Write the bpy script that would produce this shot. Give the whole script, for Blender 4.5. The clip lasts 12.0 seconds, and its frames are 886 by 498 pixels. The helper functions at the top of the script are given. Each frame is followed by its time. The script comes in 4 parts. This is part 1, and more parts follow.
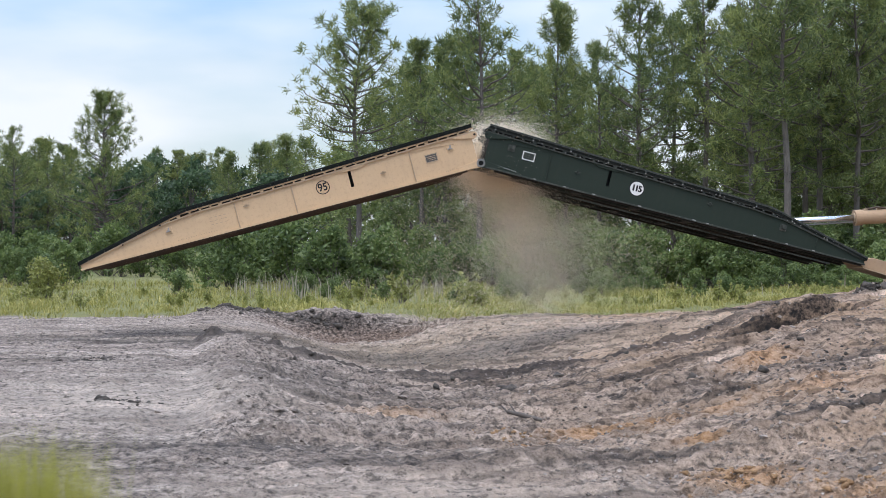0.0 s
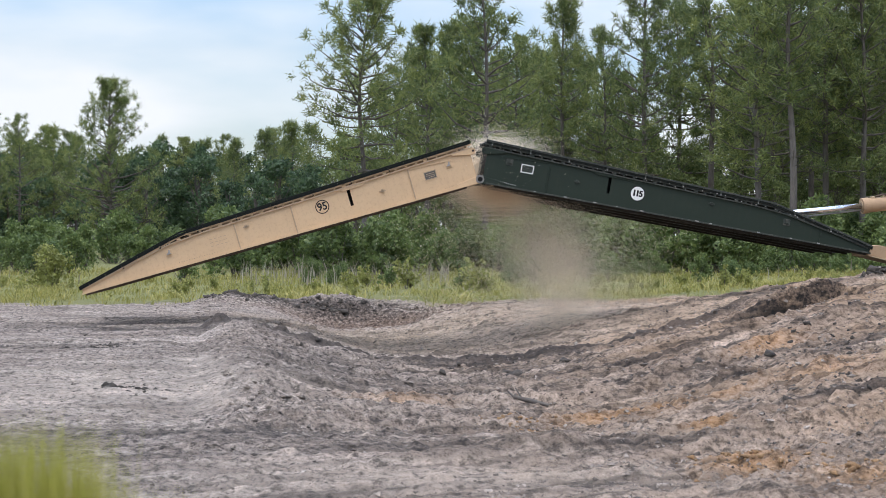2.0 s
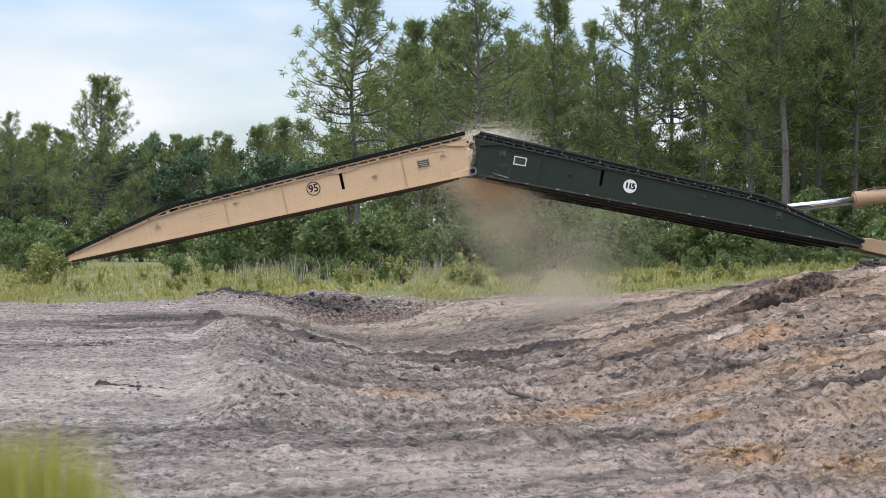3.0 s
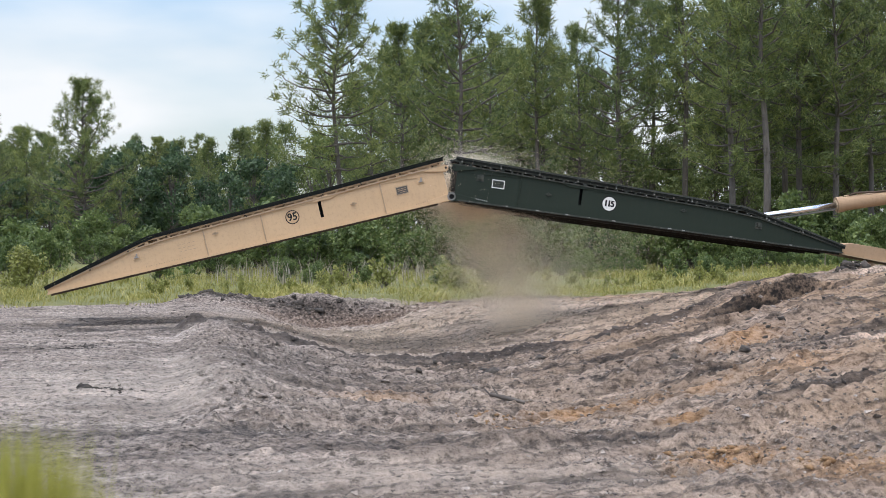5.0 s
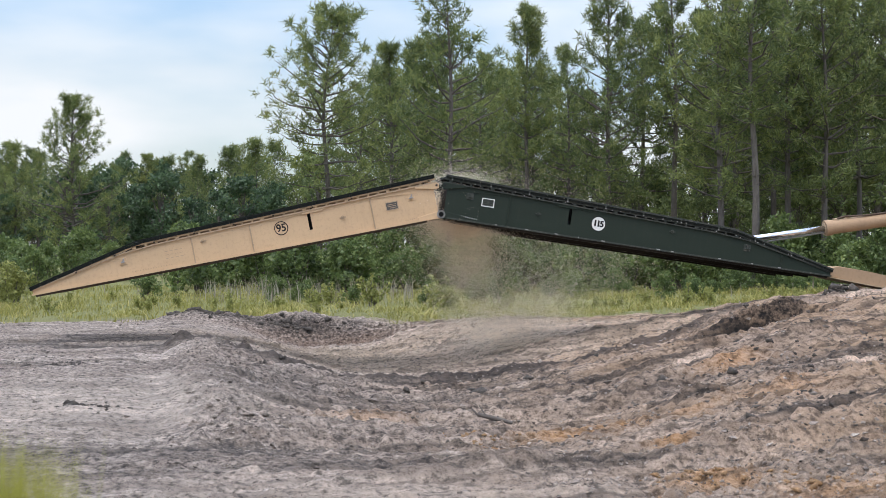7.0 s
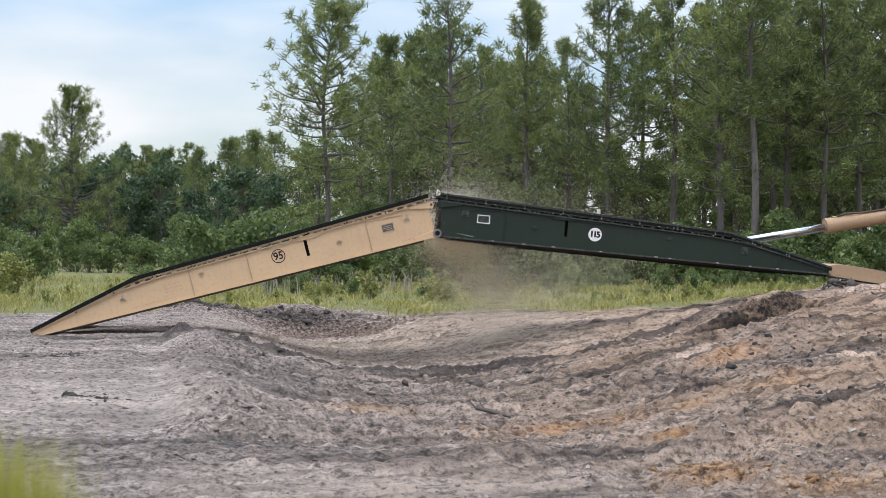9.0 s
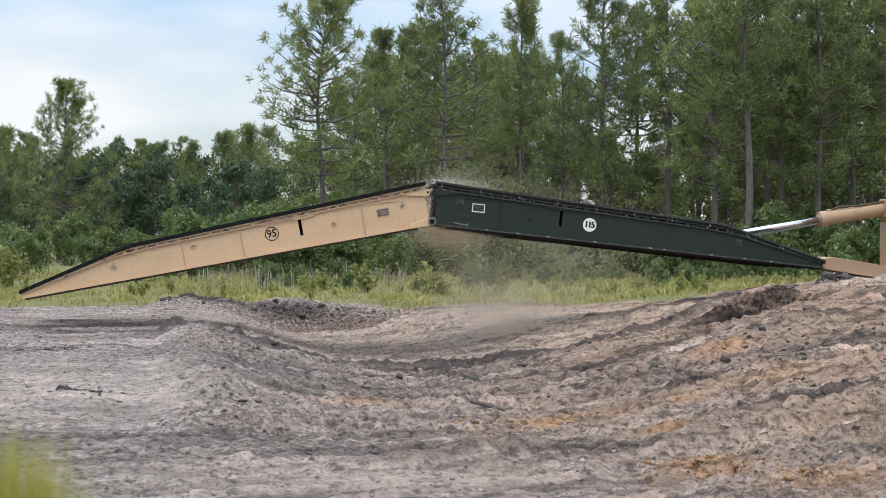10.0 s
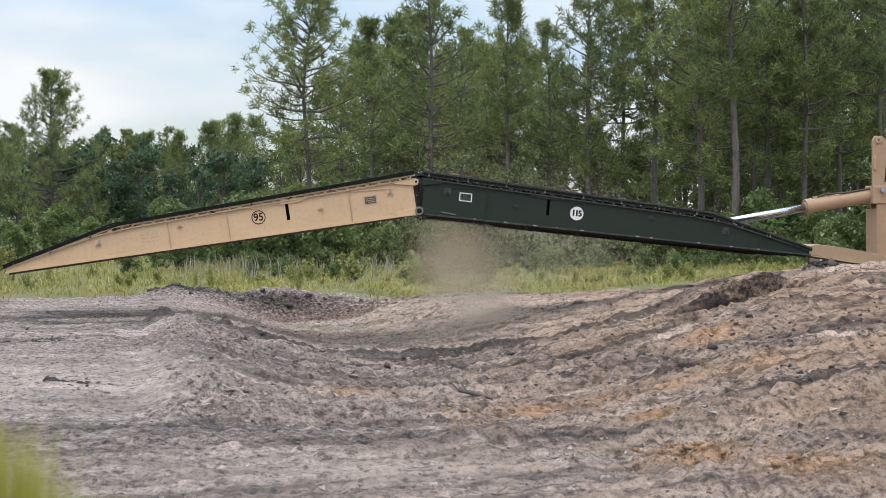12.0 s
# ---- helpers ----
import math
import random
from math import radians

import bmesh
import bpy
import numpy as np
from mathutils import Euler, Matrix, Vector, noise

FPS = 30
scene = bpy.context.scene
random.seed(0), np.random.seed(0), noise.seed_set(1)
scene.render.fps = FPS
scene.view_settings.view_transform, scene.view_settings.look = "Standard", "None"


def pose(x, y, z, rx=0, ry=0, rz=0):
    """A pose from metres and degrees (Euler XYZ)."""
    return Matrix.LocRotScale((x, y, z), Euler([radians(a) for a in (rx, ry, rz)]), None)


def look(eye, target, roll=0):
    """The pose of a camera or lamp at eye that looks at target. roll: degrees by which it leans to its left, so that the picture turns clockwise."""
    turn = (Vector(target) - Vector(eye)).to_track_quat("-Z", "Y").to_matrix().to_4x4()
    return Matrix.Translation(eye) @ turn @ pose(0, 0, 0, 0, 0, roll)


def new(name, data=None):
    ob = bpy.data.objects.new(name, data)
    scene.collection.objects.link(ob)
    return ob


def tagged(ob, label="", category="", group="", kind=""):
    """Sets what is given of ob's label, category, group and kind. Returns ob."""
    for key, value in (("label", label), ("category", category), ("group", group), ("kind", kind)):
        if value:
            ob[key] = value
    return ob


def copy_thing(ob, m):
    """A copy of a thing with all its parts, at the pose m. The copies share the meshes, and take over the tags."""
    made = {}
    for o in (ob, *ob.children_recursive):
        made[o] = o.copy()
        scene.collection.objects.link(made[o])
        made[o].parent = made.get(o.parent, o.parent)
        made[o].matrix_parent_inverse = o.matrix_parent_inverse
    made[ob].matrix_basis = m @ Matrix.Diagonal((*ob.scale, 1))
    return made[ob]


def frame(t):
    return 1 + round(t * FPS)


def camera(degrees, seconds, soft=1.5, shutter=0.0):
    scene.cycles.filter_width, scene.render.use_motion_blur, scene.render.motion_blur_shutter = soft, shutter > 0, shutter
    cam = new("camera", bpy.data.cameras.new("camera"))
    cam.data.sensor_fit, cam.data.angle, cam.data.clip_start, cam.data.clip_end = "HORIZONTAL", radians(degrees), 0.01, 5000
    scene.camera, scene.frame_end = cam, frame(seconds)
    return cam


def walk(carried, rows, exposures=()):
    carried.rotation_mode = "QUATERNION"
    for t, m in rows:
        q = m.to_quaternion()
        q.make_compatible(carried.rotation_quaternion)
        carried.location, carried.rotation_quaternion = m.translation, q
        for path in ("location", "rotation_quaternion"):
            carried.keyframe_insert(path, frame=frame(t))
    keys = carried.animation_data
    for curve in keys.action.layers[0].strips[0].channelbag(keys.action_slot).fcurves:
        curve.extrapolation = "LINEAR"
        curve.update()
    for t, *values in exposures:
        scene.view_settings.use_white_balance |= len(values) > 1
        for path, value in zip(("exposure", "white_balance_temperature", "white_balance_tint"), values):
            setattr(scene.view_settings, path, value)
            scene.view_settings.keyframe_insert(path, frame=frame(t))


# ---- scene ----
cam = camera(32, 12.0, soft=0.85)
cam.data.dof.use_dof, cam.data.dof.focus_distance, cam.data.dof.aperture_fstop = True, 32.0, 5.6
EYE = Vector((0, 0, 1.6))


def aim(yaw, pitch, roll):
    """Camera pose from yaw (to the right), pitch (up) and lean (to the right), in degrees."""
    a, b = radians(yaw), radians(pitch)
    way = Vector((math.sin(a) * math.cos(b), math.cos(a) * math.cos(b), math.sin(b)))
    return look(EYE, EYE + way * 30, -roll)


walk(cam, [(t, aim(a, b, c)) for t, a, b, c in (
    (0, 0, 0.084, 0), (0.5, -0.157, -0.082, 0.01), (1, -0.285, -0.254, 0.076), (1.5, -0.286, -0.386, 0.143),
    (2, -0.216, -0.445, 0.243), (2.5, -0.07, -0.495, 0.396), (3, 0.039, -0.609, 0.636), (3.2, 0.08, -0.67, 0.70),
    (4.8, 0.61, -0.645, 0.70), (5, 0.696, -0.522, 0.665), (5.5, 0.887, -0.222, 0.547), (6, 1.028, 0.035, 0.382),
    (6.5, 1.102, 0.169, 0.249), (7, 1.116, 0.198, 0.159), (7.2, 1.11, 0.17, 0.13), (8.8, 1.13, -0.02, -0.1),
    (9, 1.145, -0.055, -0.113), (9.5, 1.234, -0.181, -0.134), (10, 1.353, -0.297, -0.097), (10.5, 1.465, -0.425, 0.015),
    (11, 1.593, -0.55, 0.132), (11.5, 1.721, -0.635, 0.162), (12, 1.829, -0.705, 0.212))],
     exposures=((0, 0.05, 6450, 10), (2, 0.05, 6600, 10), (5, 0.05, 6750, 10), (7, 0.05, 6700, 10), (9.5, 0.05, 6750, 10), (12, 0.05, 6850, 10)))

# ---------------------------------------------------------------- light
SUN_ELEVATION, SUN_AZIMUTH = radians(72), radians(200)
world = bpy.data.worlds.new("sky")
scene.world = world
world.use_nodes = True
wn, wl = world.node_tree.nodes, world.node_tree.links
wn.clear()
sky = wn.new("ShaderNodeTexSky")
sky.sky_type, sky.sun_disc = "NISHITA", False
sky.sun_elevation, sky.sun_rotation = SUN_ELEVATION, SUN_AZIMUTH
sky.air_density, sky.dust_density = 1.0, 2.0
gain = wn.new("ShaderNodeMix")
gain.data_type, gain.blend_type = "RGBA", "MULTIPLY"
gain.inputs[0].default_value = 1.0
gain.inputs[7].default_value = (0.164, 0.175, 0.189, 1)
coord = wn.new("ShaderNodeTexCoord")
mapping = wn.new("ShaderNodeMapping")
mapping.inputs["Scale"].default_value = (2.2, 2.2, 7.0)
mapping.inputs["Location"].default_value = (0.55, 0.2, 0.35)
clouds = wn.new("ShaderNodeTexNoise")
clouds.inputs["Scale"].default_value, clouds.inputs["Detail"].default_value = 1.5, 5.0
clouds.inputs["Roughness"].default_value = 0.45
ramp = wn.new("ShaderNodeValToRGB")
ramp.color_ramp.elements[0].position, ramp.color_ramp.elements[1].position = 0.42, 0.64
mix = wn.new("ShaderNodeMix")
mix.data_type = "RGBA"
mix.inputs[7].default_value = (0.89, 0.94, 1.01, 1)
back = wn.new("ShaderNodeBackground")
back.inputs["Strength"].default_value = 1.0
wout = wn.new("ShaderNodeOutputWorld")
wl.new(sky.outputs[0], gain.inputs[6])
wl.new(coord.outputs["Generated"], mapping.inputs[0])
wl.new(mapping.outputs[0], clouds.inputs["Vector"])
wl.new(clouds.outputs[0], ramp.inputs[0])
wl.new(ramp.outputs[0], mix.inputs[0])
wl.new(gain.outputs[2], mix.inputs[6])
lift = wn.new("ShaderNodeSeparateXYZ")
wl.new(coord.outputs["Generated"], lift.inputs[0])
zenith = wn.new("ShaderNodeMapRange")
zenith.inputs["From Min"].default_value, zenith.inputs["From Max"].default_value = 0.12, 1.0
zenith.inputs["To Min"].default_value, zenith.inputs["To Max"].default_value = 1.0, 2.9
wl.new(lift.outputs["Z"], zenith.inputs[0])
wl.new(zenith.outputs[0], back.inputs["Strength"])
wl.new(mix.outputs[2], back.inputs[0])
wl.new(back.outputs[0], wout.inputs[0])

sun = new("sun", bpy.data.lights.new("sun", "SUN"))
sun.data.energy, sun.data.angle, sun.data.color = 0.9, radians(40), (1.0, 0.95, 0.87)
sun.matrix_world = look((0, 0, 0), (-math.sin(SUN_AZIMUTH) * math.cos(SUN_ELEVATION),
                                    -math.cos(SUN_AZIMUTH) * math.cos(SUN_ELEVATION), -math.sin(SUN_ELEVATION)))


# ---------------------------------------------------------------- materials
def material(name, rough=0.7, metal=0.0):
    m = bpy.data.materials.new(name)
    m.use_nodes = True
    b = m.node_tree.nodes["Principled BSDF"]
    b.inputs["Roughness"].default_value, b.inputs["Metallic"].default_value = rough, metal
    return m, m.node_tree.nodes, m.node_tree.links, b


def noise_node(nodes, links, scale, detail=4.0, rough=0.55, stretch=None, space="Object", turn=0.0):
    n = nodes.new("ShaderNodeTexNoise")
    n.inputs["Scale"].default_value, n.inputs["Detail"].default_value = scale, detail
    n.inputs["Roughness"].default_value = rough
    c = nodes.new("ShaderNodeTexCoord")
    if stretch:
        k = nodes.new("ShaderNodeMapping")
        k.vector_type = "TEXTURE"
        k.inputs["Scale"].default_value = tuple(1 / v for v in stretch)
        k.inputs["Rotation"].default_value = (0, 0, turn)
        links.new(c.outputs[space], k.inputs[0])
        links.new(k.outputs[0], n.inputs["Vector"])
    else:
        links.new(c.outputs[space], n.inputs["Vector"])
    return n.outputs[0]


def ramp_node(nodes, links, fac, stops):
    r = nodes.new("ShaderNodeValToRGB")
    e = r.color_ramp.elements
    while len(e) < len(stops):
        e.new(0.5)
    for i, (p, c) in enumerate(stops):
        e[i].position, e[i].color = p, (*c, 1) if len(c) == 3 else c
    links.new(fac, r.inputs[0])
    return r.outputs[0]


def grey(v):
    return (v, v, v)


def blend(nodes, links, fac, a, b, mode="MIX"):
    m = nodes.new("ShaderNodeMix")
    m.data_type, m.blend_type = "RGBA", mode
    for sock, v in ((m.inputs[0], fac), (m.inputs[6], a), (m.inputs[7], b)):
        if isinstance(v, (int, float)):
            sock.default_value = v
        elif isinstance(v, tuple):
            sock.default_value = (*v, 1)
        else:
            links.new(v, sock)
    return m.outputs[2]


def bump(nodes, links, height, strength, distance, target):
    b = nodes.new("ShaderNodeBump")
    b.inputs["Strength"].default_value, b.inputs["Distance"].default_value = strength, distance
    links.new(height, b.inputs["Height"])
    links.new(b.outputs[0], target.inputs["Normal"])


def painted_metal(name, colour, dirt, rough=0.55, wear=0.35, shine=0.25):
    m, n, l, b = material(name, rough)
    big = noise_node(n, l, 1.3, 5, 0.6, (0.5, 1, 1.6))
    fine = noise_node(n, l, 14, 6, 0.7)
    streak = noise_node(n, l, 5, 4, 0.6, (2.5, 1, 0.25))
    tone = blend(n, l, big, tuple(c * 0.86 for c in colour), tuple(min(1, c * 1.1) for c in colour))
    mask = ramp_node(n, l, fine, [(0.52, grey(0)), (0.78, grey(wear))])
    tone = blend(n, l, mask, tone, dirt)
    smut = ramp_node(n, l, streak, [(0.5, grey(0)), (0.8, grey(wear * 0.4))])
    tone = blend(n, l, smut, tone, dirt)
    l.new(tone, b.inputs["Base Color"])
    l.new(ramp_node(n, l, fine, [(0.3, grey(rough - 0.12)), (0.7, grey(rough + 0.2))]), b.inputs["Roughness"])
    b.inputs["Specular IOR Level"].default_value = shine
    bump(n, l, fine, 0.12, 0.01, b)
    return m


TAN = painted_metal("tan_paint", (0.58, 0.40, 0.235), (0.33, 0.225, 0.145), 0.6, 0.5)
# tan darkened so that its colour carries the shade on the launcher
TAN_SHADED = painted_metal("shaded_tan_paint", (0.38, 0.255, 0.155), (0.21, 0.15, 0.10), 0.65, 0.55)
TAN_EDGE = painted_metal("tan_paint_worn", (0.42, 0.31, 0.20), (0.20, 0.15, 0.11), 0.65, 0.6)
GREEN = painted_metal("dark_green_paint", (0.020, 0.0295, 0.0205), (0.050, 0.048, 0.038), 0.55, 0.3, 0.2)
GREEN_EDGE = painted_metal("dark_green_worn", (0.040, 0.046, 0.038), (0.22, 0.205, 0.17), 0.6, 0.6, 0.25)
DECK = painted_metal("black_deck_metal", (0.012, 0.014, 0.012), (0.045, 0.042, 0.035), 0.7, 0.4, 0.12)
# undersides and inner members are browner than the webs
UNDER = painted_metal("brown_underside_metal", (0.085, 0.060, 0.043), (0.17, 0.12, 0.08), 0.75, 0.5)
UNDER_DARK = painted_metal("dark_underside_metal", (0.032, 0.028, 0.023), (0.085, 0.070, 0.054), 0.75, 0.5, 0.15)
BLACK = painted_metal("black_paint", (0.012, 0.012, 0.012), (0.05, 0.045, 0.04), 0.6, 0.2)
WHITE = painted_metal("white_paint", (0.75, 0.74, 0.70), (0.45, 0.42, 0.36), 0.6, 0.3)
PLATE = painted_metal("grey_data_plate", (0.09, 0.085, 0.075), (0.04, 0.04, 0.04), 0.5, 0.5)
STEEL = painted_metal("bare_worn_steel", (0.30, 0.29, 0.27), (0.10, 0.085, 0.07), 0.45, 0.5)
CHROME, _, _, _b = material("chromed_rod", 0.16, 1.0)
_b.inputs["Base Color"].default_value = (0.82, 0.83, 0.85, 1)
RUBBER, _, _, _b = material("hose_rubber", 0.7)
_b.inputs["Base Color"].default_value = (0.03, 0.028, 0.026, 1)


def soil_material():
    m, n, l, b = material("sandy_soil", 0.95)
    geo = n.new("ShaderNodeNewGeometry")
    sep = n.new("ShaderNodeSeparateXYZ")
    l.new(geo.outputs["Position"], sep.inputs[0])
    big = noise_node(n, l, 0.35, 6, 0.6)
    mid = noise_node(n, l, 1.6, 6, 0.65, (0.35, 1.2, 1))
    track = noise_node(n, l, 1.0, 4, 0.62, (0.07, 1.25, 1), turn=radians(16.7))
    fine = noise_node(n, l, 11, 6, 0.7)
    grain = noise_node(n, l, 60, 3, 0.7)
    tone = ramp_node(n, l, mid, [(0.30, (0.165, 0.138, 0.120)), (0.5, (0.30, 0.258, 0.230)), (0.7, (0.46, 0.41, 0.375))])
    # dark specks: damp crumbs plus the shade among clods, put into colour
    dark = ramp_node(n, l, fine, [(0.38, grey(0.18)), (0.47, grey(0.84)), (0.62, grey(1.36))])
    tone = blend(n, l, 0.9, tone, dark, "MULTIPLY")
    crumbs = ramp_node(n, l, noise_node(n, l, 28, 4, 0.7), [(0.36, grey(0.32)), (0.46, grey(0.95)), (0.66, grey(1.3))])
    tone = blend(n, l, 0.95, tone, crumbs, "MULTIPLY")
    # tan subsoil on the excavated side, orange clay in patches
    side = n.new("ShaderNodeMapRange")
    side.inputs["From Min"].default_value, side.inputs["From Max"].default_value = -2.0, 5.0
    l.new(sep.outputs["X"], side.inputs[0])
    brown = ramp_node(n, l, big, [(0.35, grey(0.15)), (0.58, grey(0.85))])
    brown = blend(n, l, 1.0, brown, side.outputs[0], "MULTIPLY")
    earth = blend(n, l, dark, (0.10, 0.073, 0.050), (0.285, 0.212, 0.147))
    tone = blend(n, l, brown, tone, earth)
    # streaks put the ruts' dark furrows and lit ridges into colour
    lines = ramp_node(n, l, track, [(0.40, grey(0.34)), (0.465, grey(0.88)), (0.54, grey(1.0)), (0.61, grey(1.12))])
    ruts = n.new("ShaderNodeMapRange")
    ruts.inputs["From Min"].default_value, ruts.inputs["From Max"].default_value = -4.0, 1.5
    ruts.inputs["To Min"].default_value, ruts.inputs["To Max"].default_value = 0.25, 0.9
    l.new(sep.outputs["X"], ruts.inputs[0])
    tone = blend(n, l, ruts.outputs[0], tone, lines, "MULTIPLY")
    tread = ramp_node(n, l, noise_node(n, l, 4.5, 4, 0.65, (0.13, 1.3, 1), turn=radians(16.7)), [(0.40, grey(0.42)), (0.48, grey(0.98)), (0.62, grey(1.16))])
    # damp earth turned up along the berm that crosses the gully
    def math_node(op, a, b, c=None):
        q = n.new("ShaderNodeMath")
        q.operation = op
        for k, v in enumerate((a, b, c)):
            if isinstance(v, (int, float)):
                q.inputs[k].default_value = v
            elif v is not None:
                l.new(v, q.inputs[k])
        return q.outputs[0]

    bow = math_node("MULTIPLY_ADD", math_node("MULTIPLY", sep.outputs["X"], sep.outputs["X"]), 1 / 14, 28.0)
    gap = math_node("ABSOLUTE", math_node("SUBTRACT", sep.outputs["Y"], math_node("MINIMUM", bow, 33.6)), 0)
    gap = math_node("MULTIPLY_ADD", noise_node(n, l, 2.2, 5, 0.65), 1.5, gap)
    berm = n.new("ShaderNodeMapRange")
    berm.inputs["From Min"].default_value, berm.inputs["From Max"].default_value = 1.55, 0.95
    berm.inputs["To Max"].default_value = 0.9
    l.new(gap, berm.inputs[0])
    reach = n.new("ShaderNodeMapRange")
    reach.inputs["From Min"].default_value, reach.inputs["From Max"].default_value = 9.5, 7.0
    l.new(math_node("ABSOLUTE", sep.outputs["X"], 0), reach.inputs[0])
    tone = blend(n, l, math_node("MULTIPLY", berm.outputs[0], reach.outputs[0]), tone, blend(n, l, 0.5, (0.058, 0.048, 0.042), dark, "MULTIPLY"))
    for x, y, rx, ry, power, patch_colour in PATCHES:
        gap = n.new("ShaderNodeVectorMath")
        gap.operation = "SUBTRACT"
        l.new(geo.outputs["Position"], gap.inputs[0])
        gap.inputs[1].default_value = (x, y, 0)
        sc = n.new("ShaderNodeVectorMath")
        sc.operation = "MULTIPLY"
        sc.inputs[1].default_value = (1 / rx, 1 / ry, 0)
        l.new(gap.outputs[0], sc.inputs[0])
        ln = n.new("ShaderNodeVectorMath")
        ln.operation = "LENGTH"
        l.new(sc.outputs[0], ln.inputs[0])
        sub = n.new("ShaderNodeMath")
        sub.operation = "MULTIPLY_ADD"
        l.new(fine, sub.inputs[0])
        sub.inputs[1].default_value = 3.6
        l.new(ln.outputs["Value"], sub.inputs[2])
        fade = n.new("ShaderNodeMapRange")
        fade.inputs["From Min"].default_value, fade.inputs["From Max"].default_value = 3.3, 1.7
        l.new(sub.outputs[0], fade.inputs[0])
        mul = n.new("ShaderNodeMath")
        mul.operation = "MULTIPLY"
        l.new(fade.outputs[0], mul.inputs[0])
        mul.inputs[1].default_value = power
        tone = blend(n, l, mul.outputs[0], tone, blend(n, l, 0.8, patch_colour, dark, "MULTIPLY"))
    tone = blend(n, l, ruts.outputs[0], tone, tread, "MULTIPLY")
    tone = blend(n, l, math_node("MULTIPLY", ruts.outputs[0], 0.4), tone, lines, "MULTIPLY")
    tone = blend(n, l, 1.0, tone, blend(n, l, side.outputs[0], (1.20, 1.135, 1.06), (1.46, 1.275, 1.10)), "MULTIPLY")
    # thin green cover where the meadow starts
    meadow = n.new("ShaderNodeMath")
    meadow.operation = "MULTIPLY_ADD"
    l.new(big, meadow.inputs[0])
    meadow.inputs[1].default_value = 7.0
    l.new(sep.outputs["Y"], meadow.inputs[2])
    cover = n.new("ShaderNodeMapRange")
    cover.inputs["From Min"].default_value, cover.inputs["From Max"].default_value = 54.0, 55.0
    l.new(meadow.outputs[0], cover.inputs[0])
    tone = blend(n, l, cover.outputs[0], tone, blend(n, l, mid, (0.13, 0.16, 0.045), (0.27, 0.25, 0.10)))
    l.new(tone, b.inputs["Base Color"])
    add = n.new("ShaderNodeMath")
    add.operation = "ADD"
    l.new(fine, add.inputs[0])
    l.new(grain, add.inputs[1])
    bump(n, l, add.outputs[0], 1.0, 0.06, b)
    return m


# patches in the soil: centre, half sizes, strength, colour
CLAY, DRY, DAMP, PEAT_AND_SHADE = (0.46, 0.26, 0.105), (0.53, 0.475, 0.425), (0.115, 0.10, 0.09), (0.034, 0.028, 0.024)
BROWN, SAND_PALED, CUT_SHADE = (0.13, 0.082, 0.056), (0.47, 0.38, 0.28), (0.020, 0.015, 0.012)
# dry sand near y 40 is paled further to offset the bridge's shade
PATCHES = ((-5.5, 24.8, 1.6, 0.5, 0.6, DAMP), (-1.0, 41.5, 3.8, 5.0, 0.75, SAND_PALED), (3.6, 40, 4.6, 6.0, 0.85, DRY), (-3.2, 48.4, 2.8, 0.8, 0.9, BROWN), (-0.8, 48.3, 1.8, 0.7, 0.65, BROWN),
           # dark patches at y 25.2-25.7 paint the shade in the bank's cut
           (-3.9, 49.3, 2.6, 0.65, 0.95, PEAT_AND_SHADE), (-6.7, 49.0, 1.2, 0.5, 0.85, PEAT_AND_SHADE), (0.9, 48.5, 2.0, 1.2, 0.35, DAMP), (5.35, 25.46, 0.5, 0.11, 1.0, CUT_SHADE), (5.9, 25.60, 0.5, 0.11, 1.0, CUT_SHADE), (6.4, 25.72, 0.45, 0.11, 1.0, CUT_SHADE),
           (4.5, 25.2, 0.9, 0.2, 0.4, PEAT_AND_SHADE), (10.4, 36.8, 2.0, 1.6, 0.8, PEAT_AND_SHADE), (-3.9, 17.6, 2.2, 3.2, 0.6, DRY), (0.0, 10.2, 2.6, 0.8, 0.5, DRY),
           (-2.6, 13.0, 2.8, 0.9, 0.65, DAMP), (-7.2, 33.4, 3.4, 1.5, 0.9, DAMP), (-8.6, 36.5, 3.0, 1.0, 0.5, DAMP), (-3.9, 35.0, 1.6, 2.6, 0.5, DRY),
           (-3.65, 22.0, 0.34, 0.9, 0.85, DRY), (-3.2, 20.0, 0.32, 1.1, 0.85, DRY), (-2.8, 18.0, 0.28, 1.1, 0.85, DRY), (-2.4, 16.2, 0.24, 0.9, 0.85, DRY),
           (-2.5, 21.5, 0.8, 2.6, 0.4, DAMP), (4.2, 19.0, 1.6, 2.0, 0.45, DAMP), (3.6, 13.2, 1.0, 1.2, 0.4, DAMP), (0.6, 22.5, 2.2, 2.0, 0.35, DAMP),
           (1.65, 15.2, 0.55, 0.42, 0.95, CLAY), (2.0, 15.6, 0.35, 0.25, 0.9, CLAY), (0.65, 14.2, 0.25, 0.35, 0.75, CLAY), (2.12, 12.9, 0.2, 0.25, 0.85, CLAY),
           (2.67, 15.3, 0.3, 0.4, 0.65, CLAY), (2.05, 10.6, 0.4, 0.35, 0.7, CLAY), (3.88, 19.1, 0.5, 0.5, 0.6, CLAY), (3.7, 15.4, 0.5, 0.5, 0.4, CLAY),
           (-0.6, 17.4, 0.5, 0.6, 0.4, CLAY), (2.6, 9.7, 0.45, 0.4, 0.6, CLAY), (0.2, 15.5, 0.25, 0.3, 0.4, CLAY))
SOIL = soil_material()


def earth_material(name, low, high):
    m, n, l, b = material(name, 0.95)
    f = noise_node(n, l, 14, 5, 0.7)
    l.new(ramp_node(n, l, f, [(0.35, low), (0.65, high)]), b.inputs["Base Color"])
    bump(n, l, f, 0.7, 0.03, b)
    return m


